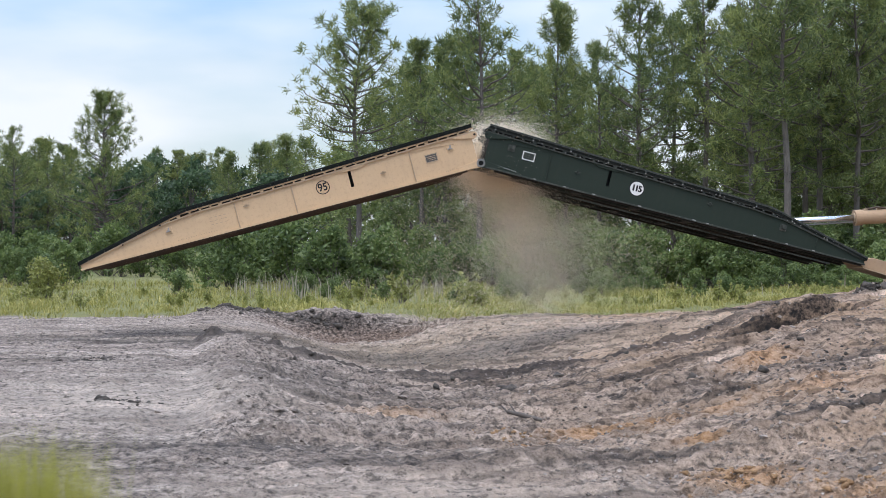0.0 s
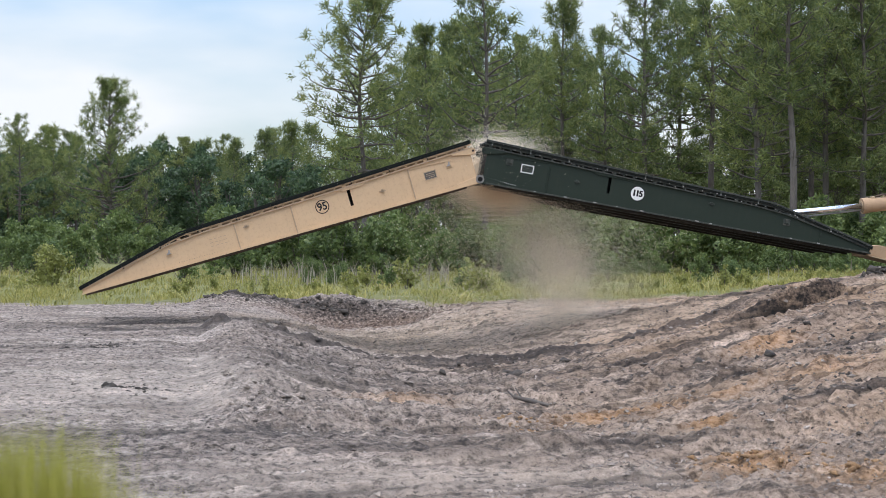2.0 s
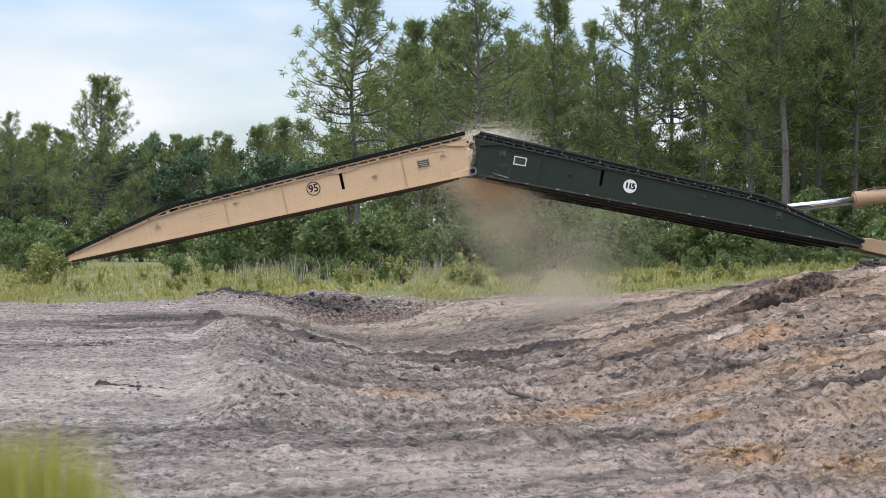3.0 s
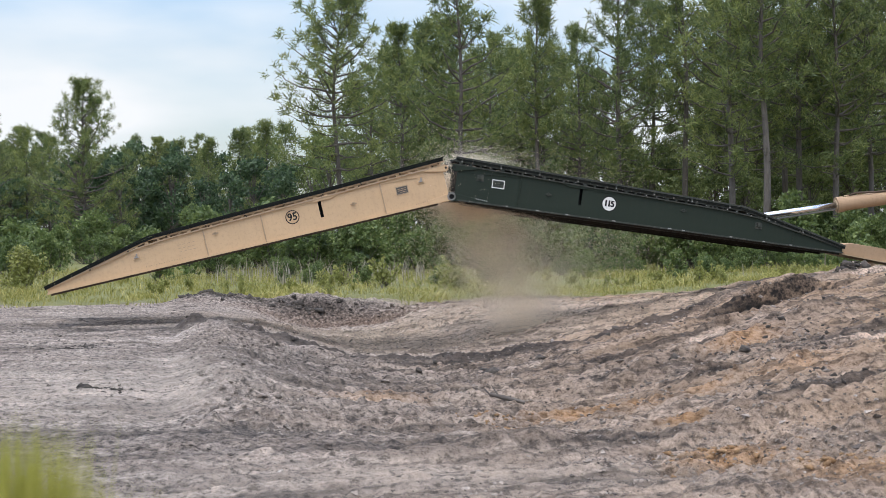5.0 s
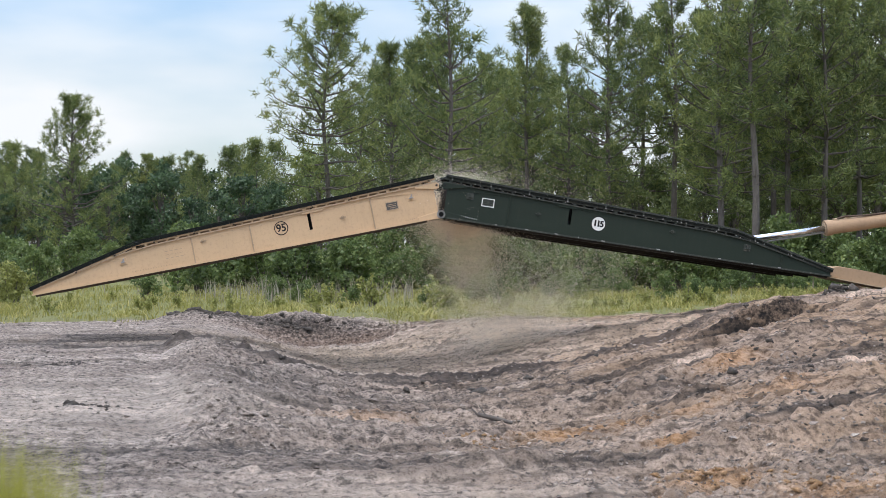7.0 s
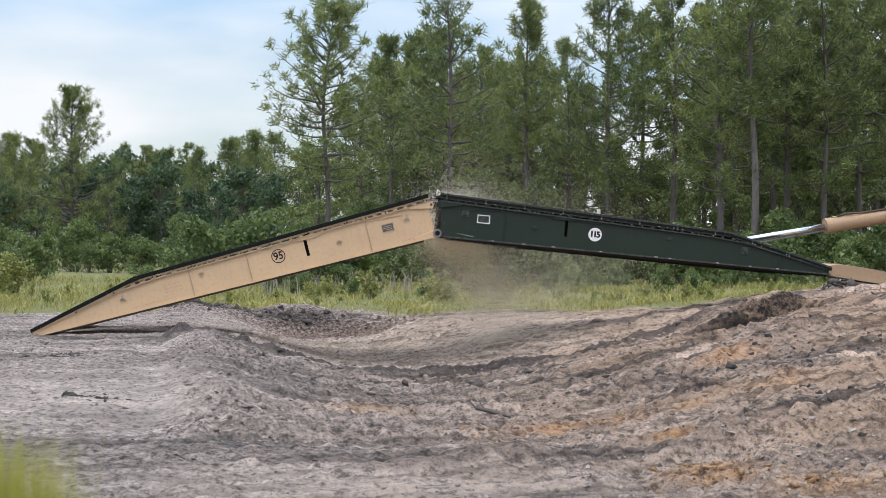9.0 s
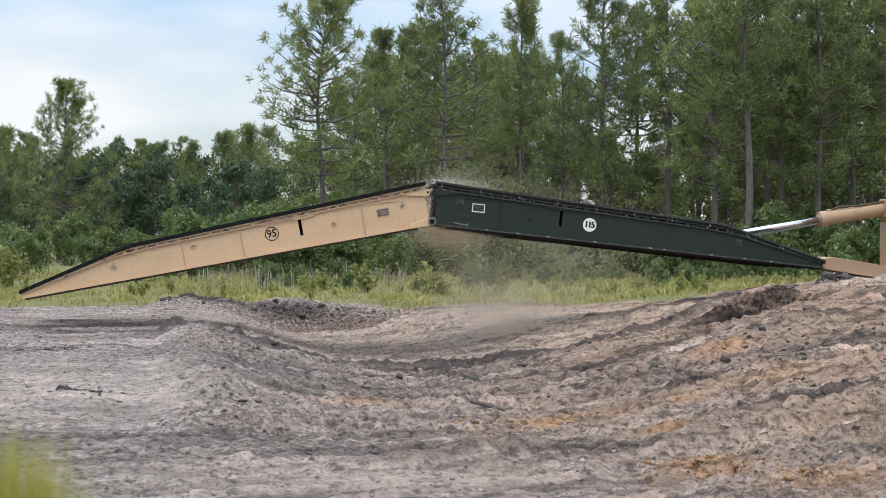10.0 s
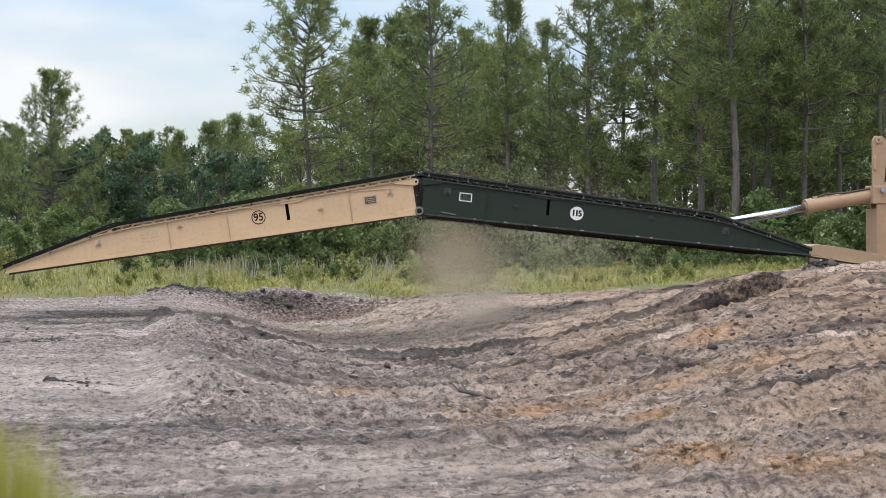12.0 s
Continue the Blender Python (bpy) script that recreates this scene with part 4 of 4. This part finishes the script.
# pines of the stand: sight line (thousandths), depth, height
PINES = [(-55, 85, 15.2), (-14, 93, 14.2), (24, 82, 16.3), (74, 88, 15.5), (101, 96, 14.4), (127, 84, 16.8), (149, 95, 16.0), (170, 86, 17.2),
         (200, 78, 16.5), (222, 74, 17.5), (244, 80, 17.5), (268, 78, 16.5), (290, 83, 16.5), (318, 79, 17),
         (-33, 102, 12.8), (5, 106, 14.2), (44, 100, 14.5), (60, 110, 15), (112, 104, 12.5), (190, 98, 17), (210, 92, 17.5), (235, 95, 18),
         (258, 98, 17.5), (280, 92, 17), (304, 96, 17.5), (335, 90, 17),
         (30, 118, 15), (90, 120, 15), (196, 112, 17), (226, 108, 17), (248, 112, 17), (275, 110, 17),
         (-278, 128, 11.8), (-262, 140, 11.5), (-300, 118, 12.5), (-245, 150, 12.0), (-112, 150, 12.0), (-172, 158, 11.8), (-145, 165, 12.5), (-330, 126, 12)]
DEEP = []
for k in range(26):
    a = -40 + 15 * k + rng.uniform(-6, 6)
    DEEP.append((a, rng.uniform(104, 135), rng.uniform(7.5, 10) if 85 < a < 184 else rng.uniform(14, 17)))
for k in range(22):
    DEEP.append((-335 + 12.5 * k + rng.uniform(-7, 7), rng.uniform(135, 175), rng.uniform(9.8, 12.3)))
KINDS = [pine_data(11 + k, 16.0, bare, spread, tufts, 1.0, whorls, droop) for k, (bare, spread, tufts, whorls, droop) in enumerate((
    (0.36, 4.0, 900, 22, 0.25), (0.40, 2.9, 640, 18, 0.1), (0.28, 3.7, 760, 20, 0.15), (0.46, 2.5, 420, 15, 0.0), (0.34, 3.4, 680, 20, 0.15), (0.28, 3.2, 680, 20, 0.1)))]
for k, data in enumerate(KINDS):
    src = plant("pine_tree", data, BARK, NEEDLE, "tall slender pine with clumped dark green needles", "pine tree", "pines at the wood's edge")
    scatter(src, [(*spot(a, d), h) for a, d, h in PINES[k::6]], rng, 16.0)

for k in range(3):
    src = plant("pine_tree", pine_data(31 + k, 16.0, 0.34 - 0.06 * k, 3.0, 210, 1.55), BARK, NEEDLE, "slender pine deep in the wood with dull green needles", "pine tree", "pines inside the wood")
    scatter(src, [(*spot(a, d), h) for a, d, h in DEEP[k::3]], rng, 16.0)

# one full young pine that stands clear of the far trees
src = plant("pine_tree", pine_data(52, 13.5, 0.08, 4.6, 1500, 1.0, 30, 0.1), BARK, NEEDLE, "full young pine with needles down to the shrubs", "pine tree", "")
scatter(src, [(*spot(-219, 118), 13.3)], rng, 13.5)

# broadleaf trees that fill the wood
BROAD = []
for k in range(30):
    a = -330 + 20.5 * k + rng.uniform(-6, 6)
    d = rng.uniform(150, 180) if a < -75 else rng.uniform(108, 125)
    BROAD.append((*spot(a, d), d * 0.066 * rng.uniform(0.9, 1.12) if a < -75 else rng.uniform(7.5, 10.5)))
for k in range(16):
    a = -330 + 17 * k + rng.uniform(-6, 6)
    BROAD.append((*spot(a, rng.uniform(120, 140)), rng.uniform(6.5, 9)))
for k in range(20):
    BROAD.append((*spot(-60 + 17 * k + rng.uniform(-6, 6), rng.uniform(88, 100)), rng.uniform(4.2, 6.5)))
for k in range(14):
    BROAD.append((*spot(250 + 11 * k + rng.uniform(-5, 5), rng.uniform(90, 125)), rng.uniform(6, 10)))
# leaf tone splits by place: left wood darker, middle paled for haze
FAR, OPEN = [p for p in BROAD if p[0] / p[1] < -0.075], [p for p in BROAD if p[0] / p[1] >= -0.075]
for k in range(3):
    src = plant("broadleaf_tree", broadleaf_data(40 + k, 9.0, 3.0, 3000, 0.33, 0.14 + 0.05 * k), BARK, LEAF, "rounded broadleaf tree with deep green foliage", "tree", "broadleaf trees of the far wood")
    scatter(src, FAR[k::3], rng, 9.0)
    src = plant("broadleaf_tree", broadleaf_data(50 + k, 9.0, 2.8, 2600, 0.30, 0.10 + 0.05 * k), BARK, LEAF_HAZED, "young broadleaf tree under pines, yellower foliage paled for haze", "tree", "young trees among the pines")
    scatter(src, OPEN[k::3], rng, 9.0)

# shrubs along the wood
src = plant("shrub", shrub_data(66, 1.9, 1.35, 2600, 0.12), BARK, WEED, "round bright green shrub alone in the meadow", "shrub", "", "foliage", "branchwork")
scatter(src, [(*spot(-259, 62), 1.9)], rng, 1.9)
BUSH = []
for k in range(46):
    a = -150 + 10.5 * k + rng.uniform(-5, 5)
    d = rng.uniform(72, 84)
    BUSH.append((*spot(a, d), rng.uniform(1.8, 3.9) if a < 40 else rng.uniform(1.8, 3.6)))
for k in range(14):
    BUSH.append((*spot(-320 + 14 * k + rng.uniform(-5, 5), rng.uniform(90, 105)), rng.uniform(2.0, 4.0)))
for k in range(8):
    BUSH.append((*spot(300 + 11 * k + rng.uniform(-4, 4), rng.uniform(72, 84)), rng.uniform(1.8, 3.4)))
for k in range(12):
    BUSH.append((*spot(-345 + 9 * k + rng.uniform(-4, 4), rng.uniform(76, 90)), rng.uniform(1.6, 3.2)))
for k in range(34):
    BUSH.append((*spot(rng.uniform(-200, 300), rng.uniform(60, 72)), rng.uniform(0.6, 1.4)))
for k in range(8):
    BUSH.append((*spot(170 + 20 * k + rng.uniform(-6, 6), rng.uniform(70, 77)), rng.uniform(1.6, 3.4)))
for k in range(3):
    src = plant("shrub", shrub_data(60 + k, 3.0, 1.7, 2100, 0.195), BARK, SHRUB, "dense leafy green shrub at the meadow's edge", "shrub", "shrubs along the wood", "foliage", "branchwork")
    scatter(src, BUSH[k::3], rng, 3.0)


def blades(xy, heights, width, lean, rng, curve=0.35):
    """Bent grass blades as arrays."""
    n = len(xy)
    az = rng.uniform(0, 2 * np.pi, n)
    d = np.stack([np.cos(az), np.sin(az), np.zeros(n)], 1)
    s = np.stack([-np.sin(az), np.cos(az), np.zeros(n)], 1)
    s = s * 0.6 + rng.normal(0, 0.5, (n, 3)) * np.array([1, 1, 0])
    root = np.stack([xy[:, 0], xy[:, 1], ground_z(xy[:, 0], xy[:, 1]) - 0.02], 1)
    up = np.array([0, 0, 1.0])
    h = heights[:, None]
    k = lean * rng.uniform(0.3, 1.3, (n, 1))
    mid = root + up * h * 0.55 + d * h * k * 0.3
    tip = root + up * h + d * h * k * (1 + curve)
    w = s * width * rng.uniform(0.6, 1.3, (n, 1))
    V = np.stack([root - w, root + w, mid + w * 0.8, tip, mid - w * 0.8], 1)
    base = np.arange(n)[:, None] * 5
    F = np.concatenate([base + np.array([[0, 1, 2]]), base + np.array([[0, 2, 4]]), base + np.array([[4, 2, 3]])])
    return V.reshape(-1, 3), F


def meadow():
    rng = np.random.RandomState(77)
    n = 85000
    d = 47.5 + 38 * rng.rand(n) ** 1.6
    a = rng.uniform(-340, 345, n)
    x = a / 1000 * d
    edge = 47.5 + 2.4 * fbm(x * 0.35, d * 0, 91) + np.interp(x, [-16, -8, -4, 0, 8, 17], [-0.2, 1.2, 1.6, 1.6, 2.5, 1.0])
    keep = (d > edge) & (rng.rand(n) < 3.0 * fbm(x * 0.8, d * 0.35, 93) - 0.85)
    xy = np.stack([x, d], 1)[keep]
    h = rng.uniform(0.08, 0.34, len(xy)) * (0.25 + 1.5 * fbm(xy[:, 0] * 0.6, xy[:, 1] * 0.3, 95))
    v, f = blades(xy, h, 0.017, 0.9, rng)
    tagged(mesh_object("meadow_grass", v, f, GRASS), "yellow-green rough meadow grass before the wood", "grass", kind="stuff")
    # pale seed heads
    n = 520
    d = rng.uniform(62, 74, n)
    a = np.where(rng.rand(n) < 0.75, rng.uniform(-140, 0, n), rng.uniform(-330, 330, n))
    xy = np.stack([a / 1000 * d, d], 1)
    v, f = blades(xy, rng.uniform(0.55, 1.2, n), 0.016, 0.2, rng)
    tagged(mesh_object("tall_dry_grass", v, f, STRAW), "pale dry grass stalks standing in the meadow", "grass", kind="stuff")


meadow()


def weed_data(seed, height):
    rng = np.random.RandomState(seed)
    limbs, C, R = [], [], []
    for k in range(5):
        top = np.array([rng.normal(0, 0.28), rng.normal(0, 0.28), height * rng.uniform(0.6, 1.0)])
        limbs.append(((0, 0, -0.05), top, 0.012, 0.005))
        for s in np.linspace(0.35, 1, 6):
            C.append(top * s)
            R.append(0.17 * (1.15 - 0.6 * s) * height)
    return wood(limbs, 4), leaf_cloud(np.array(C), np.array(R), 420, 0.11, rng, 0.9)


WEEDS = []
for a, d, h in ((-27, 60, 1.25), (-25, 60.5, 1.0), (14, 57, 1.1), (20, 57.5, 1.35), (26, 57, 0.9), (62, 60, 0.8), (-52, 62, 0.9), (-118, 58, 0.7), (-235, 56, 0.6),
                (178, 56, 0.9), (186, 57, 0.7), (232, 54, 0.7), (240, 54.5, 0.6), (150, 58, 0.8), (-66, 60, 0.8), (-152, 60, 0.7), (95, 60, 0.7), (262, 53, 0.7), (252, 53.4, 0.5), (118, 60, 0.6)):
    WEEDS.append((*spot(a, d), h))
for k in range(60):
    WEEDS.append((*spot(rng.uniform(-320, 340), 52 + 16 * rng.rand()), rng.uniform(0.25, 0.6)))
for k in range(2):
    src = plant("weed", weed_data(90 + k, 1.0), BARK, WEED, "fresh light green leafy weed in the meadow", "weed", "weeds in the meadow", "foliage", "branchwork")
    scatter(src, WEEDS[k::2], rng, 1.0)


def foreground_tuft(x, y, n, height, seed, label, spread=0.036):
    rng = np.random.RandomState(seed)
    off = rng.normal(0, spread, (n, 2))
    xy = np.array([x, y]) + off
    h = height - 0.34 * rng.uniform(0, 1, n) ** 1.9 - 0.022 * (off[:, 0] / spread) ** 2
    v, f = blades(xy, h, 0.0062, 0.035, rng, 0.7)
    tagged(mesh_object("grass_tuft", v, f, TUFT), label, "grass", kind="stuff")


foreground_tuft(-0.575, 2.2, 2200, 1.39, 3, "bright yellow-green grass tuft close to the viewer")
foreground_tuft(-0.48, 2.22, 1000, 1.29, 4, "low green grass tuft close to the viewer")
foreground_tuft(-0.675, 2.18, 1900, 1.375, 6, "bright yellow-green grass tuft close to the viewer")
foreground_tuft(-0.385, 2.2, 600, 1.25, 7, "low green grass tuft close to the viewer")


def seed_stalks():
    """Dry stalks that rise out of the near tuft."""
    rng = np.random.RandomState(19)
    xy = np.array([-0.60, 2.2]) + rng.normal(0, 0.014, (7, 2))
    v, f = blades(xy, np.array([1.42, 1.40, 1.39, 1.38, 1.37, 1.36, 1.36]), 0.002, 0.02, rng, 0.5)
    tagged(mesh_object("dry_stalks", v, f, STRAW), "thin dry stalks rising out of the grass tuft", "grass", kind="stuff")


seed_stalks()


# ---------------------------------------------------------------- clods and litter on the soil
def lumps(x, y, s, rng):
    """Rough lumps of earth of radius s, half sunk in the ground, as arrays."""
    n = len(x)
    form = np.array([(1, 0, 0), (-1, 0, 0), (0, 1, 0), (0, -1, 0), (0, 0, 0.75), (0, 0, -0.6)], float)
    tri = np.array([(0, 2, 4), (2, 1, 4), (1, 3, 4), (3, 0, 4), (2, 0, 5), (1, 2, 5), (3, 1, 5), (0, 3, 5)])
    V = form[None] * rng.uniform(0.6, 1.35, (n, 6, 1)) + rng.normal(0, 0.12, (n, 6, 3))
    V = np.einsum("nij,nkj->nki", frames_along(n, rng), V) * np.array([1.2, 1.2, 0.8])
    P = np.stack([x, y, ground_z(x, y) - s * 0.1], 1)
    V = P[:, None] + V * s[:, None, None]
    return V.reshape(-1, 3), (np.arange(n)[:, None, None] * 6 + tri[None]).reshape(-1, 3)


def clods():
    rng = np.random.RandomState(8)
    n = 95000
    y = 8.5 + 40 * rng.rand(n) ** 1.3
    x = rng.uniform(-0.31, 0.33, n) * y
    edge = x - np.interp(y, [13, 31], [-1.85, -4.6])
    keep = rng.rand(n) < np.where(edge > -0.2, 0.9, 0.16) * np.where((y < 13) & (x < 1), 0.35, 1)
    keep &= rng.rand(n) < 2.9 * fbm(x * 0.9, (y - 0.3 * x) * 1.1, 111, 2) - 0.75
    x, y = x[keep], y[keep]
    s = rng.gamma(1.0, 0.0062, len(x)) * np.interp(y, [8, 20, 45], [0.7, 1.2, 2.0]) + 0.005
    v, f = lumps(x, y, s, rng)
    tagged(mesh_object("soil_clods", v, f, CLOD), "loose grey clods of soil scattered over the ruts", "clods", kind="stuff")


clods()


def dug_heap(x, y, rx, ry, count, size, mat, seed, label):
    """A loose scatter of dug earth."""
    rng = np.random.RandomState(seed)
    px, py = x + rng.normal(0, rx, count), y + rng.normal(0, ry, count)
    s = rng.gamma(1.6, size / 1.6, count) + 0.006
    v, f = lumps(px, py, s, rng)
    tagged(mesh_object("dug_earth", v, f, mat, smooth=True), label, "earth", "dug earth", "stuff")


DARK_LABEL, CLAY_LABEL = "scatter of dark damp dug earth and roots", "scatter of orange clay lumps on the soil"
dug_heap(-5.55, 24.6, 0.26, 0.25, 130, 0.020, DARK_EARTH, 1, DARK_LABEL)
dug_heap(-3.55, 17.3, 0.15, 0.12, 110, 0.015, DARK_EARTH, 2, DARK_LABEL)
dug_heap(-6.7, 49.2, 0.55, 0.22, 150, 0.05, DARK_EARTH, 3, DARK_LABEL)
dug_heap(-4.0, 49.2, 0.8, 0.22, 150, 0.05, DARK_EARTH, 4, DARK_LABEL)
dug_heap(-1.8, 49.0, 1.0, 0.3, 90, 0.04, SOIL, 5, "lumps of grey dug earth on the bank")
dug_heap(10.1, 36.4, 0.3, 0.4, 160, 0.045, DARK_EARTH, 6, DARK_LABEL)
dug_heap(5.8, 25.35, 0.5, 0.12, 60, 0.02, SOIL, 7, "lumps of grey earth along the cut in the bank")
dug_heap(2.05, 10.8, 0.22, 0.2, 200, 0.011, CLAY_EARTH, 8, CLAY_LABEL)
dug_heap(2.55, 9.9, 0.25, 0.2, 160, 0.011, CLAY_EARTH, 9, CLAY_LABEL)
dug_heap(0.62, 15.1, 0.18, 0.2, 120, 0.012, CLAY_EARTH, 10, CLAY_LABEL)
dug_heap(2.1, 13.2, 0.12, 0.14, 90, 0.012, CLAY_EARTH, 11, CLAY_LABEL)
dug_heap(-1.75, 15.0, 0.35, 0.7, 400, 0.012, SOIL, 12, "crumbled grey spoil along the gully's edge")
dug_heap(2.35, 13.4, 0.06, 0.06, 30, 0.02, DARK_EARTH, 13, DARK_LABEL)
dug_heap(-2.0, 17.8, 0.05, 0.06, 14, 0.028, DARK_EARTH, 14, DARK_LABEL)
dug_heap(3.7, 13.6, 0.6, 0.7, 260, 0.016, DARK_EARTH, 15, DARK_LABEL)
dug_heap(4.4, 18.5, 1.1, 1.6, 420, 0.02, DARK_EARTH, 16, DARK_LABEL)
dug_heap(0.5, 27.0, 2.4, 2.0, 300, 0.022, DARK_EARTH, 17, DARK_LABEL)


def broken_branch():
    """The dead stick that lies in the gully."""
    top = tagged(new("broken_branch"), "short broken brown branch lying on the soil", "branch")
    x, y = 0.93, 17.6
    z = float(ground_z(x, y))
    v, f = wood([((-0.2, 0, 0.10), (0.0, 0.02, 0.05), 0.022, 0.028), ((0, 0.02, 0.05), (0.2, 0, 0.0), 0.028, 0.02), ((-0.2, 0, 0.10), (-0.27, 0.0, 0.17), 0.014, 0.006),
                 ((-0.1, 0.0, 0.08), (-0.18, 0.05, 0.2), 0.012, 0.005)], 7)
    mesh_object("stick", v, f, BARK, top, smooth=True)
    top.matrix_basis = pose(x, y, z)


broken_branch()

# ---------------------------------------------------------------- what moves
# seconds, hinge pin along the bridge's line, its height, slope of the tan half, slope of the green half
BRIDGE = ((0, 0.0, 3.671, 14.76, -13.50), (0.5, -0.026, 3.541, 14.66, -12.84), (1, -0.09, 3.29, 16.12, -11.51), (1.5, -0.132, 3.028, 16.72, -10.19),
          (2, -0.151, 2.952, 15.57, -9.80), (2.5, -0.146, 3.031, 13.36, -10.30), (3, -0.148, 3.036, 11.59, -10.44), (3.2, -0.155, 2.99, 11.1, -10.2),
          (4.8, -0.234, 2.478, 12.55, -7.58), (5, -0.236, 2.499, 12.60, -7.70), (5.5, -0.231, 2.542, 11.66, -7.88), (6, -0.224, 2.606, 10.34, -8.27),
          (6.5, -0.226, 2.585, 10.36, -8.26), (7, -0.227, 2.54, 10.74, -8.02), (7.2, -0.23, 2.49, 10.65, -7.75), (8.8, -0.285, 2.0, 13.2, -5.3),
          (9, -0.30, 1.934, 14.10, -4.84), (9.5, -0.31, 1.867, 13.09, -4.68), (10, -0.293, 2.057, 10.34, -5.58), (10.5, -0.284, 2.163, 8.16, -6.32),
          (11, -0.284, 2.146, 7.34, -6.28), (11.5, -0.286, 2.076, 7.95, -5.85), (12, -0.288, 2.05, 7.96, -5.59))


def hinge(t):
    return [float(np.interp(t, [r[0] for r in BRIDGE], [r[k] for r in BRIDGE])) for k in (1, 2, 3, 4)]


def dust_puff(seed, radius, tall, count):
    rng = np.random.RandomState(seed)
    p = rng.normal(0, 0.42, (count, 3)) * np.array([radius, radius, tall])
    s = rng.uniform(0.006, 0.011, count)
    form = np.array([(1.0, 0, 0), (-0.5, 0.87, 0), (-0.5, -0.87, 0)])
    V = p[:, None] + np.einsum("nij,kj->nki", frames_along(count, rng), form) * s[:, None, None]
    F = np.arange(count * 3).reshape(-1, 3)
    ob = mesh_object("dust_puff", V.reshape(-1, 3), F, DUST)
    return tagged(ob, "falling puff of fine tan dust under the bridge", "dust", "dust from the bridge")


# each puff: seconds at which it leaves the bridge, drift along, sideways offset, size
PUFFS = []
_r = random.Random(12)
for burst, n, span in ((-2.2, 8, 1.4), (-1.0, 7, 0.9), (0.1, 4, 0.9), (2.2, 9, 0.9), (3.2, 9, 1.2), (5.9, 7, 1.2), (7.4, 5, 1.2), (9.9, 8, 0.9), (10.7, 7, 1.0)):
    for _k in range(n):
        PUFFS.append((burst + _r.uniform(0, span), _r.uniform(0.2, 0.75), _r.uniform(0.3, 1.1), _r.uniform(1.2, 2.7), _r.randrange(4), _r.uniform(0.45, 1.15)))


def motions():
    walk(bridge_far_half, [(t, Matrix.Translation(on_bridge_line(u, z)) @ pose(0, 0, 0, 0, -a, YAW)) for t, u, z, a, b in BRIDGE])
    walk(bridge_near_half, [(t, Matrix.Translation(on_bridge_line(u, z)) @ pose(0, 0, 0, 0, -(b - 0.57), YAW)) for t, u, z, a, b in BRIDGE])
    rows, more = [], []
    for t, u, z, a, b in BRIDGE:
        # the tongue holds the ramp's foot; the cylinder swings on the mast as the foot sinks
        foot = z + 9.3 * math.sin(radians(b)) + 0.02
        slope = 7.6 + 21 * (foot - 1.164)
        rows.append((t, Matrix.Translation(on_bridge_line(*TONGUE_PIVOT)) @ pose(0, 0, 0, 0, slope, YAW)))
        slope = 9.7 - 18.9 * (foot - 1.165)
        reach = (9.725 - 0.28 * (foot - 1.165) + 1.86 * math.cos(radians(slope)), 2.146 + 0.83 * (foot - 1.165) + 1.86 * math.sin(radians(slope)))
        more.append((t, Matrix.Translation(on_bridge_line(*reach, CYL_SIDE)) @ pose(0, 0, 0, 0, -slope, YAW)))
    walk(tongue, rows)
    walk(cylinder, more)
    # thin haze that hangs over the gully and drifts along with the wind
    for k, (u, z, side) in enumerate(((1.2, 0.9, 3.7), (2.4, 0.6, 4.4), (3.4, 1.0, 5.0), (0.2, 0.3, 4.0), (0.4, 2.6, 5.4), (2.6, 2.2, 5.8), (4.6, 1.6, 6.4))):
        haze = dust_puff(40 + k, 2.4, 1.9, 8000)
        walk(haze, [(t, Matrix.Translation(on_bridge_line(u - 0.5 + 0.11 * t, z + 0.3 * math.sin(0.5 * t + k), side))) for t in (0, 3, 6, 9, 12)])
    kinds = [dust_puff(20 + k, 1.1, 0.95, 6300) for k in range(4)]
    used, puffs = set(), []
    for p in PUFFS:
        ob = kinds[p[4]]
        if p[4] in used:
            ob = ob.copy()
            scene.collection.objects.link(ob)
        used.add(p[4])
        puffs.append((ob, p))
    for ob, (start, drift, off, side, kind, speed) in puffs:
        rows = []
        t = 0.0
        while t <= 12.001:
            age = max(0.0, t - start)
            u, z, _, _ = hinge(min(t, max(start, 0)))
            fall = speed * 3.9 * (1 - math.exp(-age / 1.25)) + 0.10 * age + 0.35 * max(0.0, age - 2.2) ** 2
            place = on_bridge_line(u + off + drift * age, z + 0.15 - fall, side)
            low = float(ground_z(place.x, place.y)) - 1.1
            if place.z < low:
                place.z = low
                if rows and rows[-1][1].translation.z <= low + 0.3:
                    place = rows[-1][1].translation
            rows.append((t, Matrix.Translation(place) @ pose(0, 0, 0, 0, 0, 25 * min(age, 4.0))))
            t += 0.5
        walk(ob, rows)


motions()
